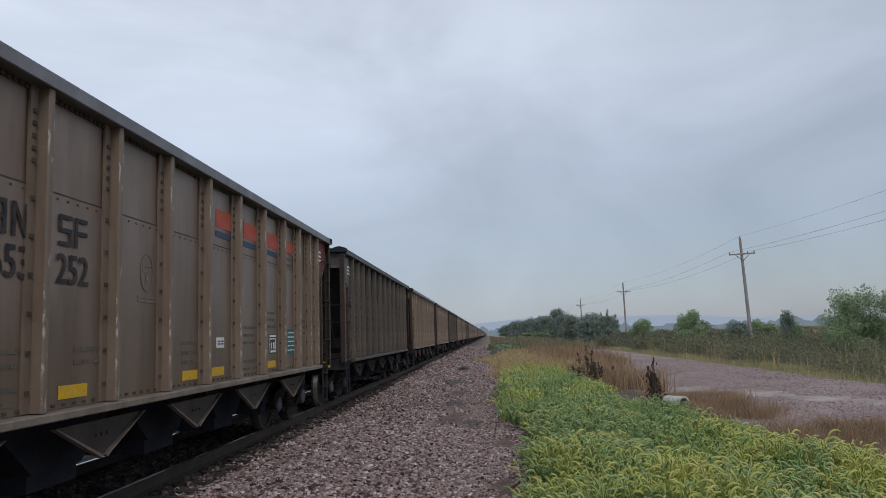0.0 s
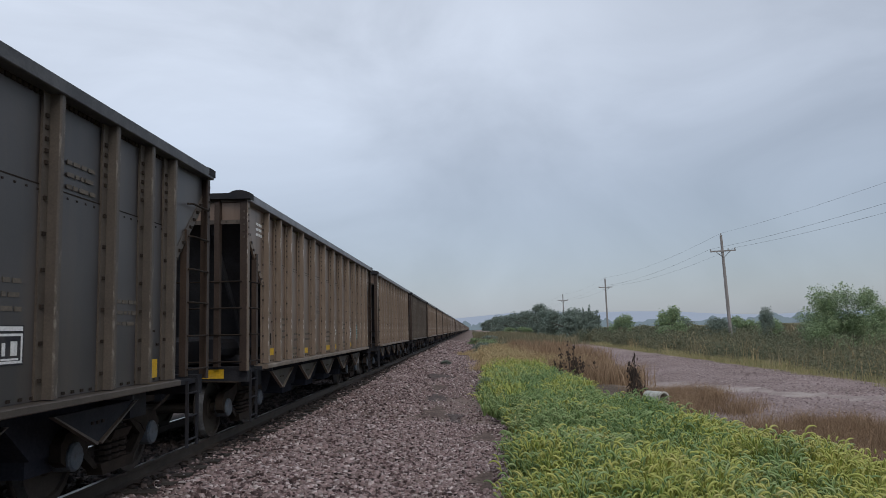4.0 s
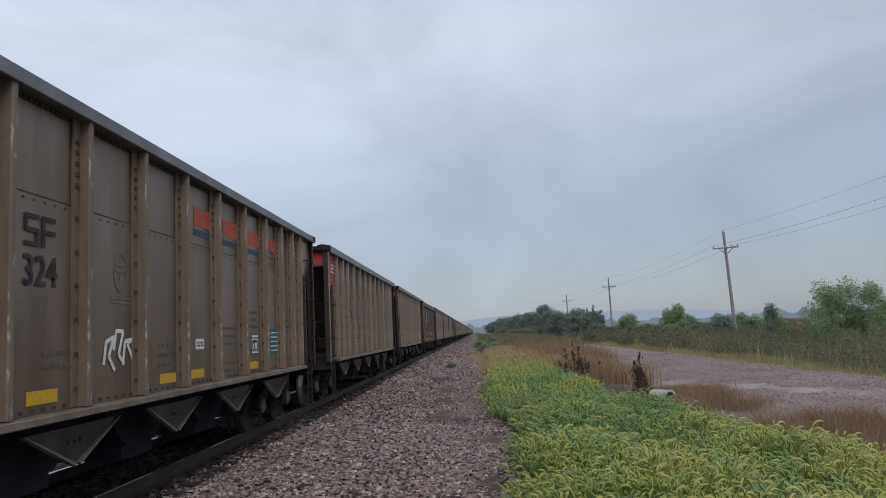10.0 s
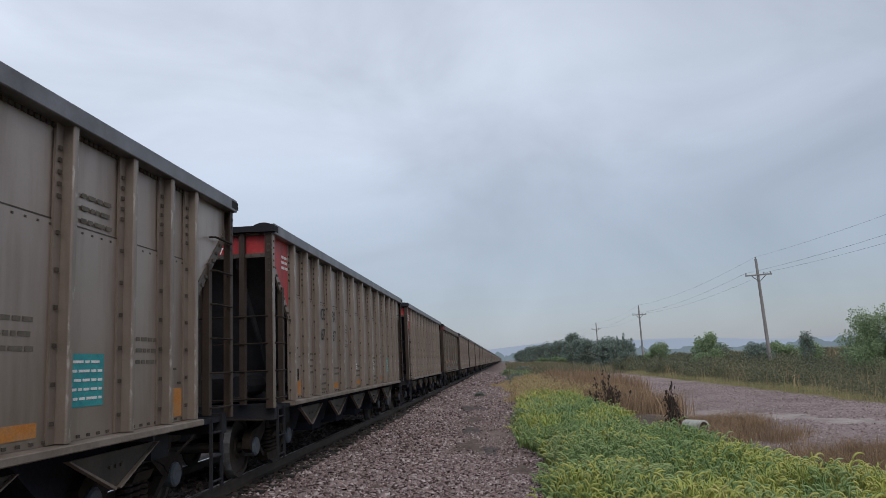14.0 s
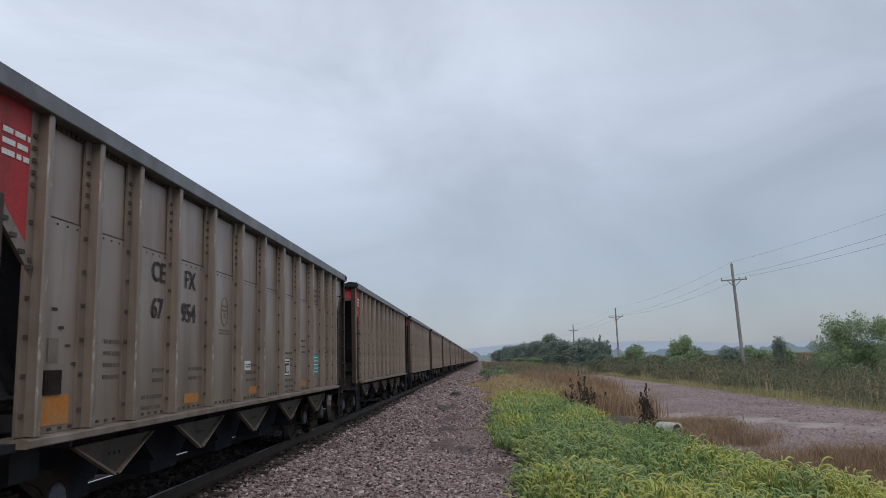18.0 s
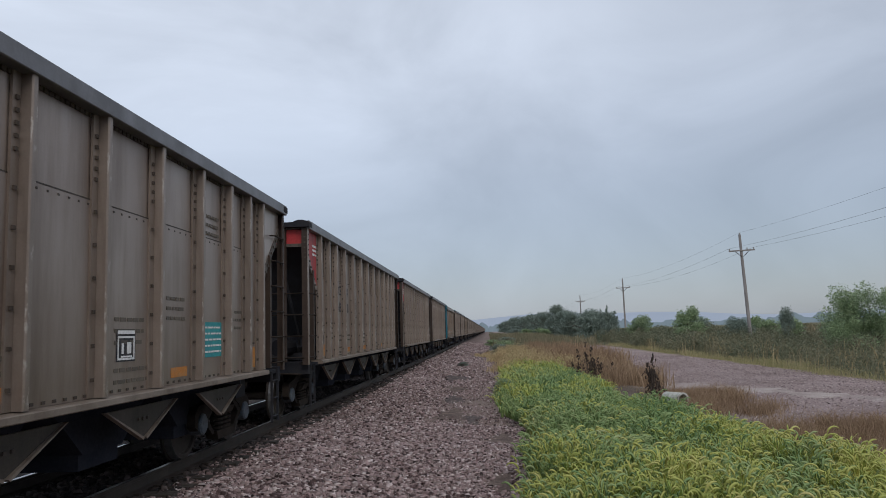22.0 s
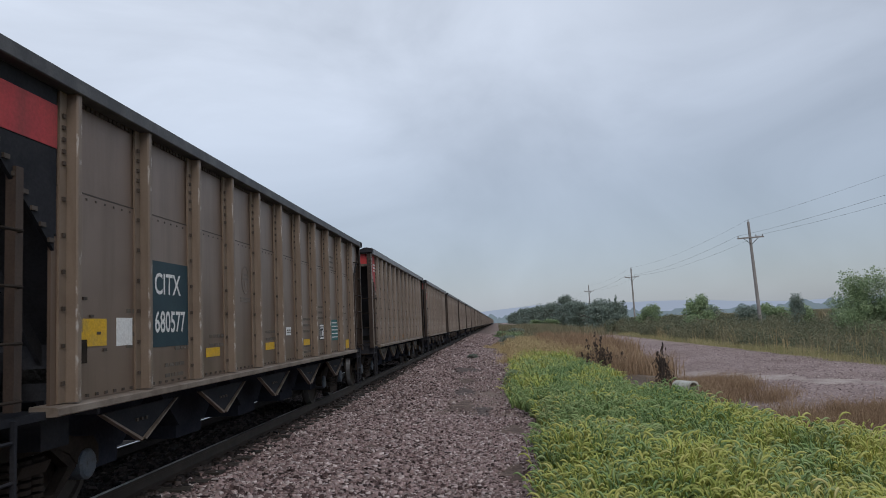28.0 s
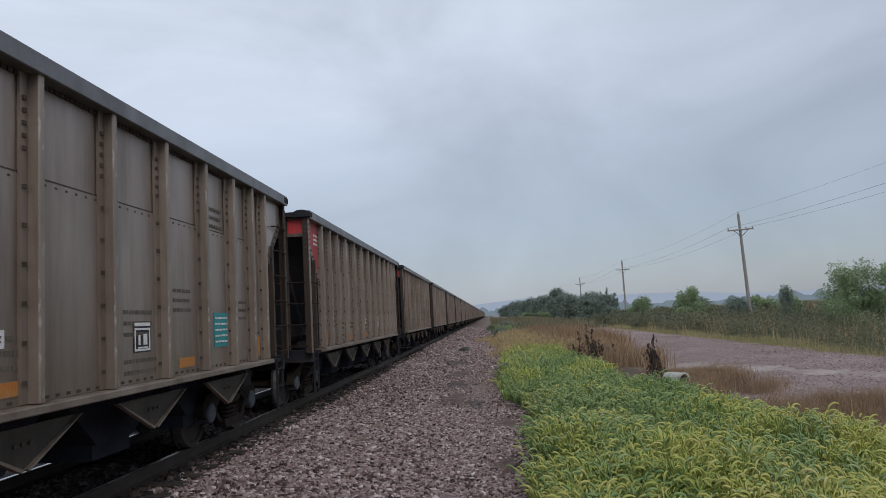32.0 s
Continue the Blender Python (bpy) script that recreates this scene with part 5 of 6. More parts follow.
    if near and style != "smooth_brown":
        tw = cached("tri_bars", bars(3, 0.34, 0.26, 0.5, seed=5), M["white"])
        joined(child("end_writing", tw, car, "small white stencilled writing", Matrix.Translation((1.487, -6.38, 3.58)) @ SIDE))
        if style == "tan_rear":
            joined(child("end_writing", tw, car, "small white stencilled writing", Matrix.Translation((1.487, 6.5, 3.6)) @ SIDE))
        if number:
            ex, ez, es = (1.02, 3.78, 0.12) if style == "dark" else (0.72, 3.70, 0.105)
            child("end_number", lettering(number, es, M["white"]), car, "", Matrix.Translation((ex, -HALF + 0.036, ez)) @ FRONT)
            if mark and mark != "blocks":
                child("end_mark", lettering(mark, 0.105, M["white"]), car, "", Matrix.Translation((0.72, -HALF + 0.036, 3.84)) @ FRONT)
    return car


TRAIN = {
    0: ("tan_rear", "blocks", "653252", "swoosh", ""), 1: ("dark", "", "", "italic", ""), 2: ("tan_rear", "", "", "", "cross"), 3: ("tan_rear", "blocks", "", "", "crossfaint"),
    4: ("dark", "blocks", "651264", "", "boards"), 5: ("tan", "", "", "", ""), 6: ("tan_rear", "blocks", "653", "", "cross"), 7: ("dark", "blocks", "652199", "italic", "faint"),
    8: ("tan_maroon", "CITX", "601575", "", "boards"), 9: ("tan_red", "blocks", "653200", "swoosh", ""), 10: ("tan_maroon", "blocks", "652738", "swoosh", ""), 11: ("tan_maroon", "blocks", "653324", "swoosh", "tag"),
    12: ("grey", "CEFX", "600676", "", "letter"), 13: ("grey", "CEFX", "600782", "", "faint"), 14: ("smooth_brown", "CITX", "680067", "", ""), 15: ("grey", "CEFX", "67903", "", ""),
    16: ("grey", "CEFX", "67767", "", ""), 17: ("grey", "CEFX", "", "", ""), 18: ("smooth_umber", "", "", "", ""), 19: ("grey", "CEFX", "68068", "", "tag2"),
    20: ("grey", "CEFX", "67954", "", ""), 21: ("grey", "CEFX", "67869", "", ""), 22: ("grey", "CEFX", "67948", "", ""), 23: ("grey", "CEFX", "67894", "", ""),
    24: ("grey", "CEFX", "67811", "", ""), 25: ("grey", "CEFX", "68028", "", ""), 26: ("grey", "CEFX", "68003", "", ""), 27: ("grey", "CEFX", "67768", "", ""),
    28: ("smooth_teal", "CEFX", "62210", "", ""), 29: ("grey", "CEFX", "", "", ""), 30: ("grey", "CEFX", "", "", ""), 31: ("black_red", "CITX", "680577", "", ""),
    32: ("grey", "CEFX", "68101", "", ""), 33: ("grey", "CEFX", "67928", "", ""), 34: ("grey", "CEFX", "67963", "", ""), 35: ("grey", "CEFX", "68038", "", ""),
}
CARS = [(i, coal_car(i, *TRAIN.get(i, ("grey", "", "", "", "")))) for i in range(0, 74)]


# ---- poles and wires ----
def utility_pole(x, y, lean):
    z0 = ground_z(x, y)
    p = tagged(new("utility_pole"), "weathered wooden utility pole with one crossarm", "utility pole", "poles along the railway")
    p.matrix_basis = pose(x, y, z0 - 0.07, 0, -lean, 0)
    child("shaft", Shape().tube([(0, 0, 0), (0, 0, 5), (0, 0, 11.4)], [0.19, 0.165, 0.125], 12).mesh("shaft", M["pole"]), p)
    child("crossarm", Shape().box(-1.3, 1.3, -0.2, -0.1, 9.68, 9.82).mesh("crossarm", M["pole"]), p)
    brace = Shape()
    for sg in (-1, 1):
        brace.prism([(sg * 0.05, 9.12), (sg * 0.10, 9.10), (sg * 0.72, 9.66), (sg * 0.66, 9.68)], -0.23, -0.205, 1)
    child("brace", brace.mesh("brace", M["rail"]), p)
    for k, (ix, iz) in enumerate(((-1.22, 9.82), (0.55, 9.82), (1.22, 9.82), (0.0, 11.4))):
        s = Shape().tube([(ix, -0.15 if k < 3 else 0, iz), (ix, -0.15 if k < 3 else 0, iz + 0.1), (ix, -0.15 if k < 3 else 0, iz + 0.2)], [0.03, 0.07, 0.045], 8)
        child("insulator", s.mesh("insulator", M["porcelain"]), p)
    return p


POLES = [(26.0, 10.5, 0), (26.35, 77.6, 2.0), (26.1, 145.1, 0.6), (26.1, 212.3, 0.5), (26.0, 279.0, 0.0)]
for px_, py_, lean_ in POLES:
    utility_pole(px_, py_, lean_)


def wire_ends(i, k):
    x, y, lean = POLES[i]
    ox, oz = ((-1.22, 10.02), (0.55, 10.02), (1.22, 10.02), (0.0, 11.6))[k]
    v = pose(x, y, ground_z(x, y) - 0.07, 0, -lean, 0) @ Vector((ox, 0, oz))
    return v


for i in range(len(POLES) - 1):
    for k in range(4):
        if k == 1:
            continue
        a, b = wire_ends(i, k), wire_ends(i + 1, k)
        pts = [a.lerp(b, t / 14) - Vector((0, 0, 4 * 0.75 * (t / 14) * (1 - t / 14))) for t in range(15)]
        tagged(new("overhead_wire", Shape().tube(pts, 0.009 if k < 3 else 0.007, 5).mesh("overhead_wire", M["wire"])), "thin sagging overhead line wire", "wire", "overhead wires")

# ---- grass ----
def blades(x, y, h, w, bend, lean_dir=None, zs=None):
    n = len(x)
    a = rng.uniform(0, 6.283, n)
    d = rng.uniform(0, 6.283, n) if lean_dir is None else rng.normal(lean_dir, 0.9, n)
    px, py = np.cos(a) * w / 2, np.sin(a) * w / 2
    z0 = (ground_zs(x, y) if zs is None else zs) - 0.02
    V = np.zeros((n, 6, 3))
    for lvl, (hh, ww, bb) in enumerate(((0, 1, 0), (0.6, 0.85, 0.3), (1.0, 0.12, 1.0))):
        cx, cy = x + np.cos(d) * bend * bb, y + np.sin(d) * bend * bb
        cz = z0 + h * hh * (1 - 0.15 * bb * bend / np.maximum(h, 0.01))
        for s_, sg in ((0, -1), (1, 1)):
            V[:, lvl * 2 + s_] = np.stack([cx + sg * px * ww, cy + sg * py * ww, cz], -1)
    f = np.array([(0, 1, 3, 2), (2, 3, 5, 4)])
    return V.reshape(-1, 3), (np.arange(n)[:, None, None] * 6 + f[None]).reshape(-1, 4)


def stuff(name, label, vq, mat, cat="grass"):
    return tagged(new(name, mesh_from_arrays(name, vq[0], vq[1], mat)), label, cat, kind="stuff")


EDGE_Y = [0, 6, 9, 10.5, 12.5, 14, 15.5, 17, 19, 22, 26, 36, 42, 60]
EDGE_L = [0.6, 0.42, 0.4, 0.46, 0.64, 0.92, 0.92, 0.64, 0.32, 0.2, 0.34, 0.6, 0.65, 0.5]
EDGE_R = [6.5, 5.7, 5.3, 5.15, 4.8, 4.6, 4.45, 4.15, 3.65, 3.6, 4.0, 3.6, 3.0, 2.0]


def green_points(n, y0, y1):
    x, y = rand_xy(n, 0.0, 7.5, y0, y1)
    wob = 0.25 * np.sin(y * 1.9) + 0.15 * np.sin(y * 4.3 + 1)
    ok = (x > np.interp(y, EDGE_Y, EDGE_L) + 0.4 * wob) & (x < np.interp(y, EDGE_Y, EDGE_R) + 0.7 * wob)
    return x[ok], y[ok]


def sward(x, y):
    """Height of the grass cover: mounds and hollows, lower at its edges."""
    e = np.minimum(x - np.interp(y, EDGE_Y, EDGE_L), np.interp(y, EDGE_Y, EDGE_R) - x)
    lumps = 0.14 * np.sin(x * 2.3 + y * 1.1) + 0.12 * np.sin(y * 1.9 - x * 1.4 + 1) + 0.09 * np.sin(x * 4.7 + y * 3.1 + 2)
    return (0.62 + 0.38 * np.clip(e / 0.55, 0, 1)) * (1 + lumps)


def arching(x, y, h, w, d, reach):
    """Long blades that rise, arch over towards d and droop at the tip."""
    n = len(x)
    px, py = -np.sin(d) * w / 2, np.cos(d) * w / 2
    z0 = ground_zs(x, y) - 0.02
    V = np.zeros((n, 8, 3))
    for lvl, (t, ww) in enumerate(((0, 0.7), (0.4, 1.0), (0.75, 0.75), (1.0, 0.06))):
        off, up = reach * t ** 1.7, h * 1.25 * (2.0 * t - 1.25 * t * t)
        for q, sg in ((0, -1), (1, 1)):
            V[:, lvl * 2 + q] = np.stack([x + np.cos(d) * off + sg * px * ww, y + np.sin(d) * off + sg * py * ww, z0 + up], -1)
    f = np.array([(0, 1, 3, 2), (2, 3, 5, 4), (4, 5, 7, 6)])
    return V.reshape(-1, 3), (np.arange(n)[:, None, None] * 8 + f[None]).reshape(-1, 4)


def heads(x, y, z, size, d):
    """Drooping seed heads: curved tapering tubes."""
    n = len(x)
    k, sides = 7, 3
    sweep = rng.uniform(1.5, 2.6, n)
    V = np.zeros((n, k, sides, 3))
    for i in range(k):
        t = i / (k - 1)
        ang = t * sweep
        r = size * 0.48
        u, v = r * (1 - np.cos(ang)), r * np.sin(ang)
        rad = 0.0145 * (0.25, 0.75, 1.0, 1.0, 0.95, 0.7, 0.2)[i]
        for j in range(sides):
            q = 2 * math.pi * j / sides
            n_u, n_v = -np.cos(ang), np.sin(ang)
            ou = u + rad * math.cos(q) * n_u
            ov = v + rad * math.cos(q) * n_v
            w = rad * math.sin(q)
            V[:, i, j] = np.stack([x + np.cos(d) * ou - np.sin(d) * w, y + np.sin(d) * ou + np.cos(d) * w, z + ov], -1)
    f = np.array([(i * sides + j, i * sides + (j + 1) % sides, (i + 1) * sides + (j + 1) % sides, (i + 1) * sides + j) for i in range(k - 1) for j in range(sides)])
    return V.reshape(-1, 3), (np.arange(n)[:, None, None] * (k * sides) + f[None]).reshape(-1, 4)


green, yellow, ears = [], [], []
for n, y0, y1, per, width, eared in ((2600, -3.0, 5.5, 24, 0.018, 3), (6000, 5.5, 18, 34, 0.015, 7), (3200, 18, 39, 26, 0.024, 3)):
    cx, cy = green_points(n, y0, y1)
    top = rng.uniform(0.30, 0.64, len(cx)) * sward(cx, cy)
    tone = cy + 2.2 * np.sin(cx * 1.1 + cy * 0.5) + 1.2 * np.sin(cx * 2.7 - cy * 0.9) + rng.normal(0, 1.0, len(cx))
    ripe = (rng.uniform(0, 1, len(cx)) < np.clip((13.5 - tone) / 4.5, 0, 1) * np.clip(0.45 + 0.15 * cx, 0, 0.97)) | (rng.uniform(0, 1, len(cx)) < 0.12) | ((tone > 19.5) & (tone < 25) & (rng.uniform(0, 1, len(cx)) < 0.55)) | ((tone > 30) & (rng.uniform(0, 1, len(cx)) < 0.75))
    i = np.repeat(np.arange(len(cx)), per)
    a = rng.uniform(0, 6.283, len(i))
    r = rng.uniform(0, 0.07, len(i))
    up = top[i] * rng.uniform(0.45, 1.0, len(i))
    args = (cx[i] + np.cos(a) * r, cy[i] + np.sin(a) * r, up, width * rng.uniform(0.6, 1.3, len(i)), a + rng.normal(0, 0.4, len(i)), rng.uniform(0.15, 0.75, len(i)) * up)
    for sel, to in ((~ripe[i], green), (ripe[i], yellow)):
        to.append([v[sel] for v in args])
    i = np.repeat(np.arange(len(cx)), eared)
    i = i[rng.uniform(0, 1, len(i)) < 0.75]
    a = rng.uniform(0, 6.283, len(i))
    r = rng.uniform(0.02, 0.24, len(i))
    ears.append((cx[i] + np.cos(a) * r, cy[i] + np.sin(a) * r, top[i] * rng.uniform(0.62, 0.98, len(i)), rng.uniform(0.10, 0.21, len(i)), a + rng.normal(0, 0.7, len(i)), ripe[i]))
for parts, nm, lb, mt in ((green, "foxtail_grass", "lush green foxtail grass in arching tufts", "foxtail_leaf"), (yellow, "yellowing_foxtail_grass", "yellow-green foxtail grass, ripening in arching tufts", "foxtail_yellow")):
    stuff(nm, lb, arching(*[np.concatenate(v) for v in zip(*parts)]), M[mt])
ex, ey, eh, es, ed, er = [np.concatenate(v) for v in zip(*ears)]
for sel, nm, lb, mt in ((er, "foxtail_seed_heads", "drooping bristly yellow-green foxtail seed heads", "foxtail_head"), (~er, "green_seed_heads", "drooping bristly green foxtail seed heads", "green_head")):
    stuff(nm, lb, heads(ex[sel], ey[sel], ground_zs(ex[sel], ey[sel]) + eh[sel], es[sel], ed[sel]), M[mt])


def clumps(n, k, x0, x1, y0, y1, spread):
    """Points gathered in k tufts, and a height factor that each tuft shares."""
    cx, cy, f = rng.uniform(x0, x1, k), rng.uniform(y0, y1, k), rng.uniform(0.55, 1.15, k)
    i = rng.integers(0, k, n)
    sp = spread * rng.uniform(0.5, 1.4, k)[i]
    return cx[i] + rng.normal(0, 1, n) * sp, cy[i] + rng.normal(0, 1, n) * sp * 1.6, f[i]


def tufts(name, label, mat, cat, n, k, area, spread, h, w, bend, keep=None):
    x, y, f = clumps(n, k, *area, spread)
    if keep is not None:
        ok = keep(x, y)
        x, y, f = x[ok], y[ok], f[ok]
    hh = rng.uniform(h[0], h[1], len(x)) * f
    stuff(name, label, blades(x, y, hh, rng.uniform(w[0], w[1], len(x)), rng.uniform(0.1, bend, len(x)) * hh), mat, cat)


def road_far(y):
    return 13.5 + 0.03 * (y - 30)


# dry grass behind the green, dead grass by the road, tall weeds past the road
tufts("dry_grass", "dry tan and straw-coloured grass beside the track", M["dry"], "grass", 52000, 560, (0.6, 7.0, 35, 95), 0.35, (0.25, 0.8), (0.015, 0.035), 0.7, lambda x, y: (x > 0.5) & (x < 7.6 - 0.02 * (y - 40)) & ((y > 38.5) | (x < 3.6)))
dx_, dy_ = rand_xy(3400, 0.7, 4.6, 36, 70)
stuff("dry_seed_heads", "straw-coloured nodding seed heads over the dry grass", heads(dx_, dy_, ground_zs(dx_, dy_) + rng.uniform(0.35, 0.75, len(dx_)), rng.uniform(0.14, 0.24, len(dx_)), rng.uniform(0, 6.283, len(dx_))), M["dry"])
tufts("gravel_tufts", "dead straw tufts on a low heap of dirt in the gravel", M["dry"], "grass", 900, 9, (-1.1, 0.2, 58, 66), 0.22, (0.1, 0.35), (0.02, 0.04), 0.9)
tufts("straw_tufts", "straw-coloured tufts creeping over the gravel edge", M["dry"], "grass", 7000, 70, (0.2, 2.2, 38, 75), 0.3, (0.15, 0.5), (0.012, 0.03), 0.8)
tufts("russet_grass", "tall russet dead grass and weeds", M["russet"], "grass", 16000, 200, (3.4, 8.0, 44, 80), 0.3, (0.4, 1.25), (0.015, 0.04), 0.5, lambda x, y: x < 8.4)
tufts("russet_strip", "thin russet dead grass between the green and the road", M["russet"], "grass", 9000, 110, (4.0, 6.8, 29, 43), 0.28, (0.3, 0.95), (0.01, 0.025), 0.6, lambda x, y: x < 7.0)
tufts("dead_grass_tufts", "russet dead grass tufts at the washed-out road edge", M["russet"], "grass", 12000, 90, (5.2, 7.5, 19.5, 26), 0.24, (0.14, 0.45), (0.006, 0.013), 1.1, lambda x, y: x > 4.9)
tufts("dead_grass_edge", "russet dead grass at the near road edge", M["russet"], "grass", 12000, 80, (5.7, 8.0, 12.0, 17.0), 0.2, (0.15, 0.5), (0.005, 0.012), 1.0)
tufts("roadside_weeds", "dense grey-green and tan roadside weeds, chest high", M["weed"], "weeds", 9000, 500, (13, 36, 18, 140), 0.45, (0.5, 1.9), (0.015, 0.04), 0.6, lambda x, y: x > road_far(y) + 0.7 + 0.5 * np.sin(y * 0.7))
def scrub(name, label, mat, n, k, area, spread, top, size, keep):
    """Leafy low scrub: clouds of small leaves in mounds."""
    cx, cy, f = rng.uniform(area[0], area[1], k), rng.uniform(area[2], area[3], k), rng.uniform(0.45, 1.0, k)
    f = f * (0.85 + 0.3 * np.sin(cx * 0.9 + cy * 0.31) * np.sin(cy * 0.17 + 1)) * np.clip(0.72 + (cy - 30) / 160, 0.72, 1.1)
    i = rng.integers(0, k, n)
    d = rng.normal(0, 1, (n, 2)) * spread * rng.uniform(0.5, 1.3, k)[i][:, None]
    x, y = cx[i] + d[:, 0], cy[i] + d[:, 1] * 1.5
    z = top * f[i] * np.exp(-0.35 * (d ** 2).sum(1) / spread ** 2) * rng.uniform(0.1, 1.08, n) ** 0.6
    ok = keep(x, y)
    x, y, z = x[ok], y[ok], z[ok]
    n = len(x)
    u = rng.normal(0, 1, (n, 3))
    u /= np.linalg.norm(u, axis=1)[:, None]
    v = np.cross(u, rng.normal(0, 1, (n, 3)))
    v /= np.linalg.norm(v, axis=1)[:, None]
    s = (rng.uniform(*size, n) * np.clip(y / 45, 1, 3))[:, None]
    p = np.stack([x, y, ground_zs(x, y) + z], -1)
    V = np.stack([p - u * s, p - v * s * 0.4, p + u * s, p + v * s * 0.4], 1).reshape(-1, 3)
    stuff(name, label, (V, np.arange(n * 4).reshape(n, 4)), mat, "scrub")


scrub("roadside_scrub", "grey-green leafy scrub standing behind the road", M["scrub"], 300000, 760, (14, 36, 20, 135), 1.1, 2.2, (0.035, 0.08), lambda x, y: x > road_far(y) + 0.9 + 1.5 * (y > 36) * (np.sin(y * 0.35) > -0.2))
scrub("trackside_scrub", "olive leafy scrub among the dry grass", M["scrub"], 16000, 60, (0.9, 7, 62, 120), 0.9, 1.1, (0.04, 0.08), lambda x, y: x > 0.5)
tufts("road_verge_grass", "short olive and straw grass along the road verge", M["verge"], "grass", 24000, 300, (13.0, 18, 16, 100), 0.4, (0.12, 0.5), (0.01, 0.022), 0.9, lambda x, y: (x > road_far(y) - 0.2) & (x < road_far(y) + 1.2 + 1.6 * (y > 34)))
tufts("straw_seed_stalks", "pale straw seed stalks among the roadside weeds", M["dry"], "weeds", 1100, 120, (14.5, 24, 18, 80), 0.35, (0.7, 1.9), (0.012, 0.022), 0.7)
tufts("far_verge_grass", "olive and tan rough grass farther along the track", M["weed"], "weeds", 22000, 500, (0.6, 13, 88, 280), 1.0, (0.4, 1.5), (0.05, 0.14), 0.5, lambda x, y: x > 0.4)
tufts("far_side_grass", "rough grass on the far side of the track", M["weed"], "weeds", 14000, 300, (-16, -8.6, 4, 170), 0.6, (0.3, 0.9), (0.03, 0.07), 0.6, lambda x, y: x < -8)
tufts("field_scrub", "pale olive scrub in the field beyond the road", M["weed"], "weeds", 26000, 500, (34, 130, 60, 320), 1.6, (0.6, 2.0), (0.08, 0.22), 0.5)


def dead_stalk(x, y, h, seed):
    r = random.Random(seed)
    d = tagged(new("dead_weed"), "dark brown dead weed with clustered seed heads", "weed", "dead weeds")
    d.matrix_basis = pose(x, y, ground_z(x, y) - 0.05)
    s = Shape()
    q = Shape()
    for k in range(r.randint(2, 3)):
        dx, dy = r.uniform(-0.4, 0.2), r.uniform(-0.2, 0.2)
        hh = h * (1.0 if k == 0 else r.uniform(0.6, 0.95))
        s.tube([(dx * 0.2, dy * 0.2, 0), (dx * 0.6, dy * 0.6, hh * 0.5), (dx, dy, hh)], [0.012, 0.009, 0.005], 5)
        for j in range(36):
            t = 1 - r.uniform(0, 0.8) ** 1.4
            w = 0.12 * (1.15 - t)
            cx, cy, cz = dx * t + r.gauss(0, w), dy * t + r.gauss(0, w), hh * t
            b = r.uniform(0.008, 0.021)
            q.prism([(cx - b, cy), (cx, cy - b), (cx + b, cy), (cx, cy + b)], cz - b * 2.4, cz + b * 1.8, 2)
        for j in range(5):
            t, a = r.uniform(0.25, 0.75), r.uniform(0, 6.283)
            s.tube([(dx * t, dy * t, hh * t), (dx * t + 0.12 * math.cos(a), dy * t + 0.12 * math.sin(a), hh * t + 0.07), (dx * t + 0.2 * math.cos(a), dy * t + 0.2 * math.sin(a), hh * t - 0.02)], [0.006, 0.005, 0.012], 4)
    child("stalks", s.mesh("stalks", M["deadweed"]), d)
    joined(child("seed_spike", q.mesh("seed_spike", M["deadweed"]), d))


for k, (x, y, h) in enumerate(((4.7, 22.4, 1.45), (4.85, 22.9, 1.0), (5.45, 24.2, 0.95), (3.75, 29.4, 1.75), (3.95, 29.8, 1.35), (4.15, 29.5, 1.1), (3.6, 30.3, 1.4), (3.2, 29.0, 0.8), (4.4, 31.0, 1.0), (5.3, 33.0, 0.8))):
    dead_stalk(x, y, h, k)

# a broken piece of pale pipe in the grass edge
pipe = tagged(new("drain_pipe"), "broken piece of chalky white drain pipe on the ground", "pipe")
pipe.matrix_basis = pose(5.12, 21.4, ground_z(5.12, 21.4) + 0.2, 0, 0, -58)
ps = Shape()
lathe_x(ps, [(-0.36, 0.21), (0.24, 0.21), (0.26, 0.22), (0.26, 0.17), (0.24, 0.175), (-0.36, 0.175)], 24)
child("barrel", ps.mesh("barrel", M["pipe"]), pipe)
# a black disc closes the bore of the pipe
pd = Shape()
lathe_x(pd, [(-0.1, 0.174), (-0.08, 0.174), (-0.08, 0.0), (-0.1, 0.0)], 16)
child("silt_plug", pd.mesh("silt_plug", M["black"]), pipe, "dark disc inside the pipe")


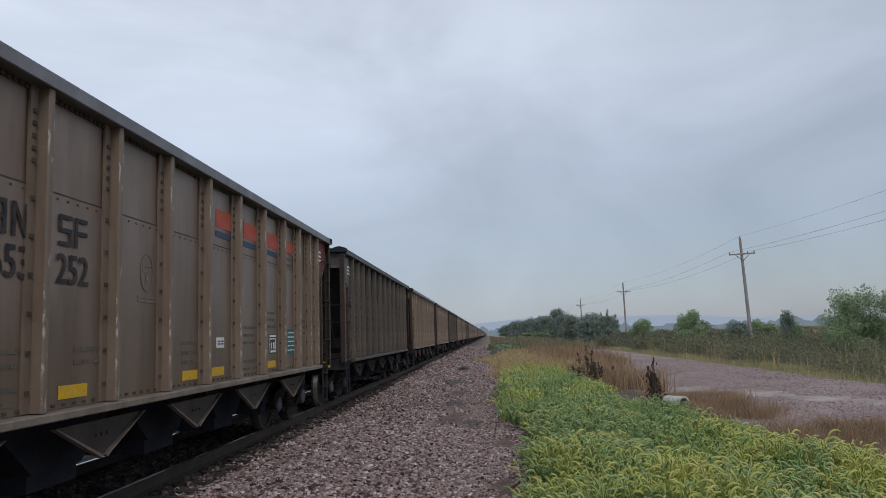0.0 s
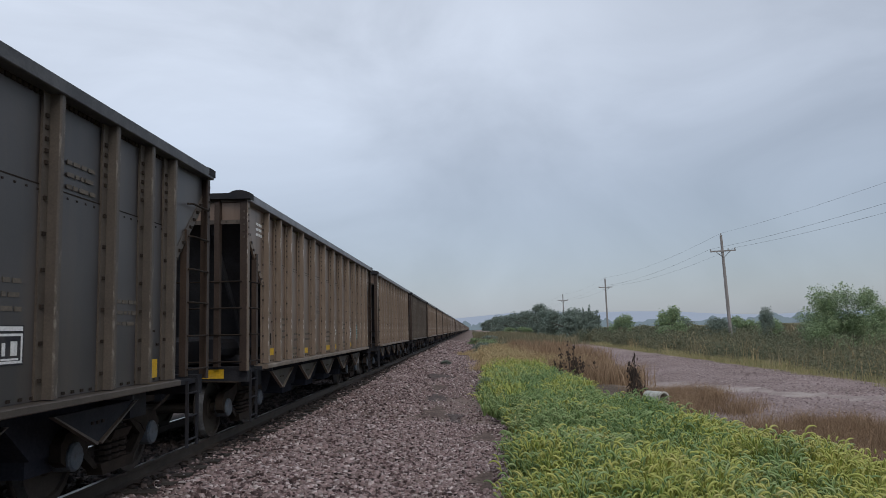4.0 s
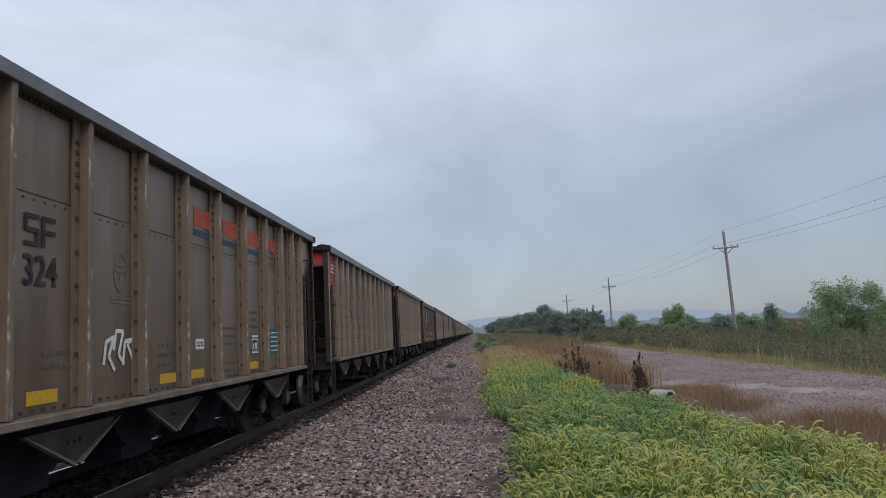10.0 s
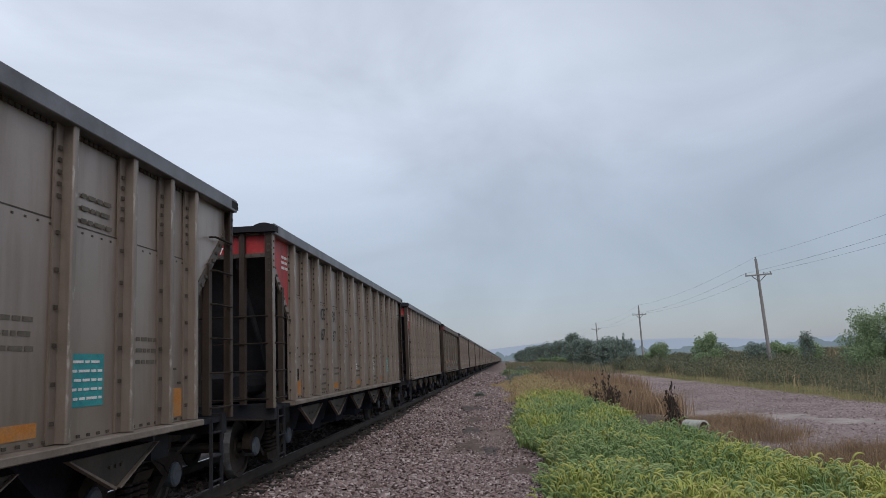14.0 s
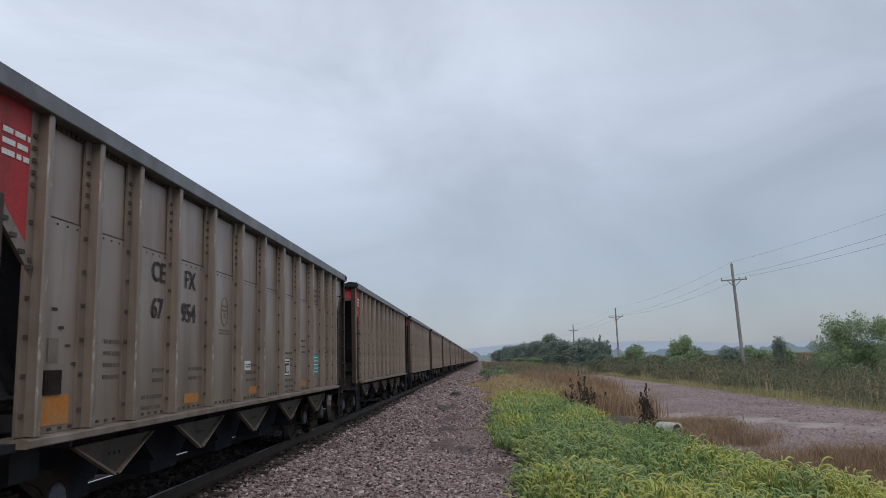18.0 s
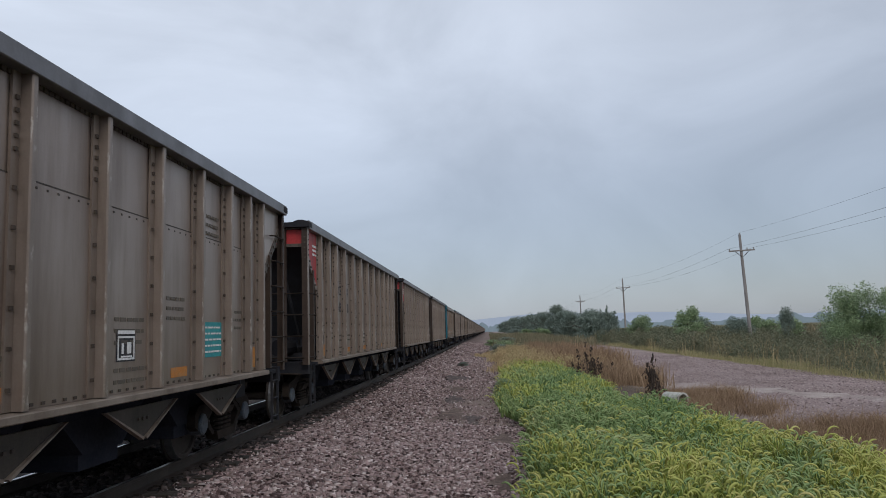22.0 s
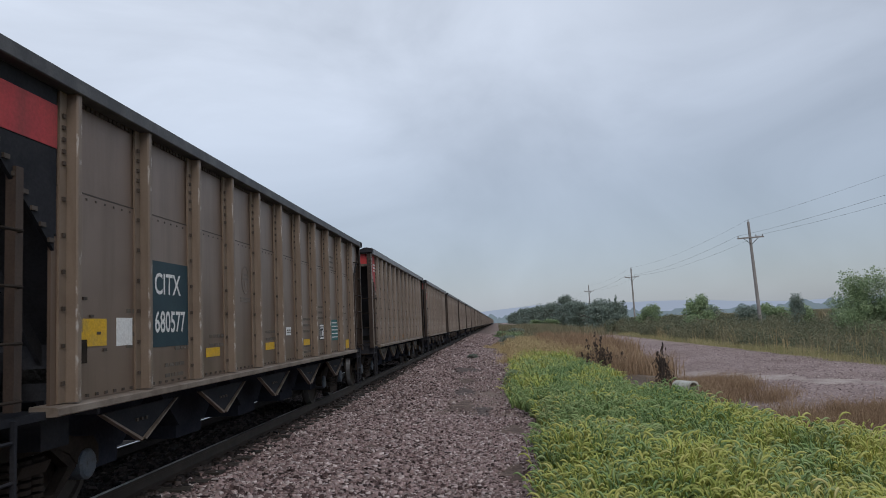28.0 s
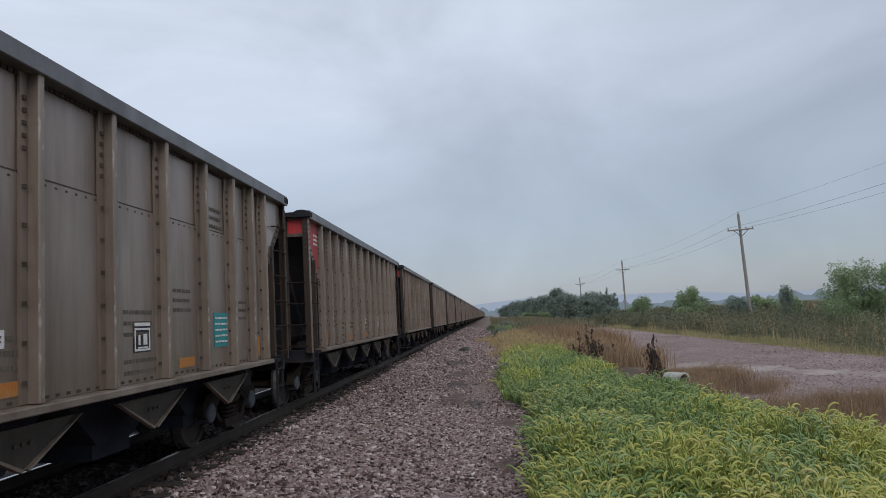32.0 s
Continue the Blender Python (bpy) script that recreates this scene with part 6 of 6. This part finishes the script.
# ---- trees and bushes ----
def foliage(seed, blobs, n, size, mat, flat=0.6):
    g = np.random.default_rng(seed)
    w = np.array([b[3] ** 2 for b in blobs])
    pick = g.choice(len(blobs), n, p=w / w.sum())
    B = np.array(blobs)[pick]
    d = g.normal(0, 1, (n, 3))
    d /= np.linalg.norm(d, axis=1)[:, None]
    rad = B[:, 3] * np.where(g.uniform(0, 1, n) < 0.72, g.uniform(0.75, 1.12, n), g.uniform(0.2, 0.8, n))
    lump = 1 + 0.22 * np.sin(d[:, 0] * 7 + B[:, 0] * 3) * np.sin(d[:, 1] * 6 + B[:, 1] * 2) + 0.15 * np.sin(d[:, 2] * 9)
    c = B[:, :3] + d * (rad * lump)[:, None] * np.array([1, 1, 0.85])
    u = g.normal(0, 1, (n, 3))
    u[:, 2] *= flat
    u /= np.linalg.norm(u, axis=1)[:, None]
    v = np.cross(u, g.normal(0, 1, (n, 3)))
    v /= np.linalg.norm(v, axis=1)[:, None]
    s = size * g.uniform(0.6, 1.4, n)[:, None]
    V = np.stack([c - u * s, c - v * s * 0.45, c + u * s, c + v * s * 0.45], 1).reshape(-1, 3)
    return mesh_from_arrays("crown", V, np.arange(n * 4).reshape(n, 4), mat)


def fronds(seed, h, w, n, mat):
    """Upright feathery shoots."""
    g = np.random.default_rng(seed)
    V = []
    for k in range(34):
        a, r = g.uniform(0, 6.283), w / 2 * math.sqrt(g.uniform(0, 1))
        bx, by, top = math.cos(a) * r, math.sin(a) * r, h * g.uniform(0.6, 1.0) * (1 - 0.35 * (2 * r / w) ** 2)
        m = n // 34
        t = g.uniform(0.1, 1, m)
        spread = 0.42 * (1 - t) + 0.08
        c = np.stack([bx * (0.5 + 0.5 * t) + g.normal(0, 1, m) * spread, by * (0.5 + 0.5 * t) + g.normal(0, 1, m) * spread, top * t], -1)
        u = g.normal(0, 0.6, (m, 3)) + np.array([0, 0, 0.9])
        u /= np.linalg.norm(u, axis=1)[:, None]
        v = np.cross(u, g.normal(0, 1, (m, 3)))
        v /= np.linalg.norm(v, axis=1)[:, None]
        s = 0.22 * g.uniform(0.6, 1.3, m)[:, None]
        V.append(np.stack([c - u * s, c - v * s * 0.3, c + u * s, c + v * s * 0.3], 1))
    V = np.concatenate(V).reshape(-1, 3)
    return mesh_from_arrays("crown", V, np.arange(len(V)).reshape(-1, 4), mat)


def trunk_shape(seed, h, r, limbs):
    q = random.Random(seed)
    s = Shape().tube([(0, 0, -0.3), (0.05, 0, h * 0.25), (q.uniform(-0.2, 0.2), q.uniform(-0.2, 0.2), h * 0.6), (q.uniform(-0.3, 0.3), q.uniform(-0.3, 0.3), h * 0.9)], [r * 1.3, r, r * 0.6, r * 0.15], 8)
    for k in range(limbs):
        a, z = q.uniform(0, 6.283), h * q.uniform(0.15, 0.55)
        l = h * q.uniform(0.3, 0.5)
        s.tube([(0, 0, z), (math.cos(a) * l * 0.5, math.sin(a) * l * 0.5, z + l * 0.35), (math.cos(a) * l, math.sin(a) * l, z + l * 0.75)], [r * 0.5, r * 0.32, r * 0.08], 6)
    return s


def tree_thing(name, label, cat, crown, trunk, m, group=""):
    t = tagged(new(name), label, cat, group)
    t.matrix_basis = m
    child("trunk", trunk, t)
    child("crown", crown, t)
    return t


def random_blobs(seed, w, h, base, n, r0, r1):
    q = random.Random(seed)
    out = []
    for k in range(n):
        z = q.uniform(base, h - r0)
        k_ = (z - base) / (h - base)
        rr = w / 2 * (1 - 0.75 * max(0.0, k_ - 0.35)) - r0
        a, d = q.uniform(0, 6.283), math.sqrt(q.uniform(0, 1))
        out.append((math.cos(a) * d * rr, math.sin(a) * d * rr, z, q.uniform(r0, r1)))
    return out


round_crowns = [(foliage(20 + k, random_blobs(40 + k, 7.0, 9.0, 0.8, 22, 1.0, 1.8), 6500, 0.2, M["leaf_hazed"]), trunk_shape(60 + k, 8.5, 0.2, 7).mesh("trunk", M["bark"])) for k in range(4)]
bush_crowns = [(foliage(80 + k, random_blobs(90 + k, 4.6, 4.0, 0.4, 16, 0.5, 0.9), 6000, 0.11, M["leaf_near"] if k < 2 else M["leaf_hazed"]), trunk_shape(70 + k, 3.6, 0.09, 7).mesh("trunk", M["bark"])) for k in range(4)]


def put_tree(kind, i, x, y, h, w):
    if kind == "round":
        c, t = round_crowns[i % 4]
        k = h / 9.3
        kw = w / 7.4
    else:
        c, t = bush_crowns[i % 4]
        k = h / 4.3
        kw = w / 5.0
    y *= 1.035
    m = pose(x, y, ground_z(x, y), 0, 0, (i * 77) % 360) @ Matrix.Diagonal((kw, kw, k, 1))
    if kind == "round":
        tree_thing("tree", "leafy dark green deciduous tree with a rounded crown", "tree", c, t, m, "trees along the railway")
    else:
        tree_thing("bush", "leafy green bush with an uneven crown", "bush", c, t, m, "bushes by the road")


# the big mulberry-like bush past the road
blobs = random_blobs(7, 9.0, 4.9, 0.3, 75, 0.45, 1.0)
tree_thing("large_bush", "large spreading green bush with ragged sprays of leaves", "bush", foliage(3, blobs, 52000, 0.075, M["leaf_near"]), trunk_shape(5, 4.0, 0.12, 12).mesh("trunk", M["bark"]), pose(25.0, 50.9, -0.5) @ Matrix.Diagonal((0.74, 0.74, 0.9, 1)))
tree_thing("spiky_tree", "dark green shrub of upright feathery shoots", "tree", fronds(4, 6.4, 5.0, 5200, M["leaf_hazed"]), trunk_shape(6, 5.5, 0.1, 8).mesh("trunk", M["bark"]), pose(21, 136.5, -0.5))
put_tree("round", 0, 21, 228, 9.8, 9)
for i, (x, y, h, w) in enumerate(((22, 205, 8, 9), (20, 182, 6.5, 8), (22, 160, 6.2, 8), (19, 262, 8.5, 9), (18, 300, 9, 10), (17.5, 345, 9, 11), (17, 400, 9.5, 12), (16, 470, 10, 13), (15, 560, 10, 14), (24, 148, 5.4, 7), (26, 175, 6.5, 8), (25, 240, 8, 9), (15, 680, 11, 16), (27, 290, 8.5, 10), (20, 148, 5, 8), (21, 194, 6.8, 9), (19.5, 217, 6.8, 8), (20, 245, 7.8, 9), (19, 280, 7.8, 10), (18, 320, 8, 11), (17.5, 370, 8.5, 12), (16.5, 430, 9, 13), (25, 190, 6, 9), (24, 215, 7, 9))):
    put_tree("round", i + 1, x, y, h, w)
for i, (x, y, h, w) in enumerate(((21.5, 104, 4.1, 4.4), (24.5, 91, 5.0, 4.4), (26.5, 79, 3.3, 4.0), (27.5, 69, 3.9, 1.9), (29, 72, 2.9, 3.4), (22, 84, 2.4, 3.5), (30, 63, 2.6, 3.5), (19.5, 118, 3.0, 4.5), (14, 190, 2.6, 6), (12, 230, 2.6, 6), (10, 290, 2.8, 7), (28, 100, 3.5, 5), (33, 90, 3.3, 5), (0.55, 24, 0.62, 1.0), (0.5, 25.2, 0.5, 0.8), (1.0, 64, 1.0, 2.4), (1.8, 76, 1.15, 3.0), (0.7, 92, 1.1, 3.0), (2.6, 100, 1.4, 3.5), (-1.5, 42, 0.28, 0.8), (31, 110, 3.6, 5), (36, 125, 3.4, 6), (40, 100, 2.6, 6), (35, 75, 2.2, 5))):
    put_tree("bush", i, x, y, h, w)
for i, (x, y, h, w) in enumerate(((-17, 400, 11, 10), (-19, 430, 12, 11), (-16, 470, 11, 11), (-17, 520, 12, 13), (-18, 580, 12, 14), (-18, 660, 13, 15), (-20, 340, 8.5, 8))):
    put_tree("round", i + 2, x, y, h, w)
# ---- far hills ----
hm = bpy.data.materials.new("haze_glow_hills")
hm.use_nodes = True
hp = hm.node_tree.nodes["Principled BSDF"]
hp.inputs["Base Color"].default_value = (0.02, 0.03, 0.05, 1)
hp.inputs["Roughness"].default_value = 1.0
# blue emission paints the haze of distance onto the hills
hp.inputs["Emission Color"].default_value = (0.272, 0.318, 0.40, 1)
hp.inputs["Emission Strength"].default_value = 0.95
hv, hq = [], []
for i in range(121):
    a = math.pi * 2 * i / 120
    top = 36 + 14 * math.sin(a * 5 + 1) + 9 * math.sin(a * 13) + 4 * math.sin(a * 31)
    for r, z in ((2600, -5), (2900, top)):
        hv.append((r * math.sin(a), r * math.cos(a), z))
for i in range(120):
    hq.append((2 * i, 2 * i + 1, 2 * i + 3, 2 * i + 2))
tagged(new("backdrop_hills", mesh_from_arrays("backdrop_hills", hv, hq, hm)), "low hills on the horizon, haze painted as a blue glow", "hills", kind="structure")

tm = bpy.data.materials.new("haze_glow_wood")
tm.use_nodes = True
tp = tm.node_tree.nodes["Principled BSDF"]
tp.inputs["Roughness"].default_value = 1.0
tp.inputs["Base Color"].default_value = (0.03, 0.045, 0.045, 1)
# the trees emit a dim grey-blue in place of haze before them
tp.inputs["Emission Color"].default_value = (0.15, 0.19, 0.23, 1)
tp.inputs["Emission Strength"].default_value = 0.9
tq = random.Random(12)
crowns = [(tq.uniform(0, 2 * math.pi), tq.uniform(0.002, 0.008), tq.uniform(4, 13)) for k in range(1500)]
tv, tf = [], []
for i in range(2401):
    a = 2 * math.pi * i / 2400
    top = 5.0 + 2 * math.sin(a * 9)
    for c, w, h in crowns:
        d = abs(a - c) / w
        if d < 1:
            top = max(top, 3 + h * math.sqrt(1 - d * d))
    top += tq.uniform(-0.5, 0.5)
    tv += [(1250 * math.sin(a), 1250 * math.cos(a), -2), (1260 * math.sin(a), 1260 * math.cos(a), top)]
for i in range(2400):
    tf.append((2 * i, 2 * i + 1, 2 * i + 3, 2 * i + 2))
tagged(new("backdrop_wood", mesh_from_arrays("backdrop_wood", tv, tf, tm)), "distant wooded skyline, haze painted as a bluish glow", "woods", kind="structure")


# ---- a butterfly that flutters up out of the grass ----
def wing_shape():
    s = Shape()
    s.prism([(0.002, 0.003), (0.012, 0.02), (0.024, 0.017), (0.021, 0.003), (0.016, -0.003), (0.016, -0.015), (0.007, -0.018), (0.002, -0.005)], 0.0, 0.0006, 2)
    return s


butterfly = tagged(new("butterfly"), "small grey-brown butterfly fluttering against the sky", "insect")
M["wing"] = material("dusty_brown_wing", (0.07, 0.06, 0.045), (0.17, 0.14, 0.09), 90, 0.8, 0.0, 300, 0.05, 0.0005)
child("body", Shape().tube([(0, -0.014, 0), (0, -0.006, 0), (0, 0.008, 0), (0, 0.014, 0)], [0.001, 0.003, 0.0032, 0.0018], 8).mesh("body", M["truck"]), butterfly)
WINGS = [child("wing", wing_shape().mesh("wing", M["wing"]), butterfly) for k in range(2)]
FLIGHT = ((0, 5.6, 6.2, 0.02), (1.5, 5.4, 6, 0.1), (1.7, 2.32, 5.52, 2.19), (1.8, 2.23, 5.54, 2.46), (1.9, 2, 5.58, 2.79), (2, 1.87, 5.56, 3.13), (2.1, 1.54, 5.59, 3.4), (2.2, 1.06, 5.63, 3.62), (2.3, 0.63, 5.67, 3.72), (2.4, 0.26, 5.7, 3.72), (2.5, -0.08, 5.68, 3.8), (2.6, -0.2, 5.68, 3.77), (2.8, -0.13, 5.67, 3.81), (3, -0.02, 5.68, 3.78), (3.2, 0.54, 5.66, 3.75), (3.4, 1.18, 5.62, 3.59), (3.5, 1.25, 5.65, 3.43), (4, 5.2, 4.6, 1.6), (4.6, 6.8, 3, 0.8), (5.4, 7.4, 1.4, 0.02), (32, 7.4, 1.4, 0.02))

# ---- motion ----
# the train's small gains and losses on its mean speed, in metres
SWAY = ((0.0, 0.0), (3.0, 0.0), (6.0, 0.03), (8.0, -0.05), (10.0, -0.1), (12.0, -0.2), (14.0, -0.22), (16.0, -0.24), (18.0, -0.26), (20.0, -0.28), (22.0, -0.2), (24.0, -0.18), (26.0, -0.13), (28.0, -0.1), (29.0, 0.0), (30.0, 0.03), (32.0, 0.08))


def motions():
    walk(butterfly, [(t, pose(x, y, z, 55 if 1.5 < t < 5 else 0, 0, 40)) for t, x, y, z in FLIGHT])
    for wing, side in zip(WINGS, (1, -1)):
        flip = Matrix.Diagonal((side, 1, 1, 1)) if side > 0 else Matrix.Rotation(math.pi, 4, "Y")
        beat = [(0.0, -15)] + [(1.5 + 0.1 * k, -60 if k % 2 else 10) for k in range(40)] + [(32.0, -15)]
        walk(wing, [(t, Matrix.Rotation(math.radians(a * side), 4, "Y") @ flip) for t, a in beat])
    for i, car in CARS:
        y0 = CAR_START + i * CAR_PITCH
        walk(car, [(t, pose(TRACK_X, y0 - SPEED * t + drift, 0)) for t, drift in SWAY])
    turn = SPEED / 0.457 / 25
    for i, sets in WHEELS:
        t1 = (CAR_START + i * CAR_PITCH + 4) / SPEED
        k0, k1 = max(0, int((t1 - 2.0) * 25)), min(800, int(t1 * 25) + 1)
        for ob in sets:
            y = ob.matrix_basis.translation.y
            rows = [(k / 25, pose(0, y, 0.457) @ Matrix.Rotation(turn * (k - k0), 4, "X")) for k in range(k0, k1 + 1)]
            if k0 > 0:
                rows.insert(0, (0.0, pose(0, y, 0.457)))
            if k1 < 800:
                rows.append((32.0, rows[-1][1]))
            walk(ob, rows)


motions()
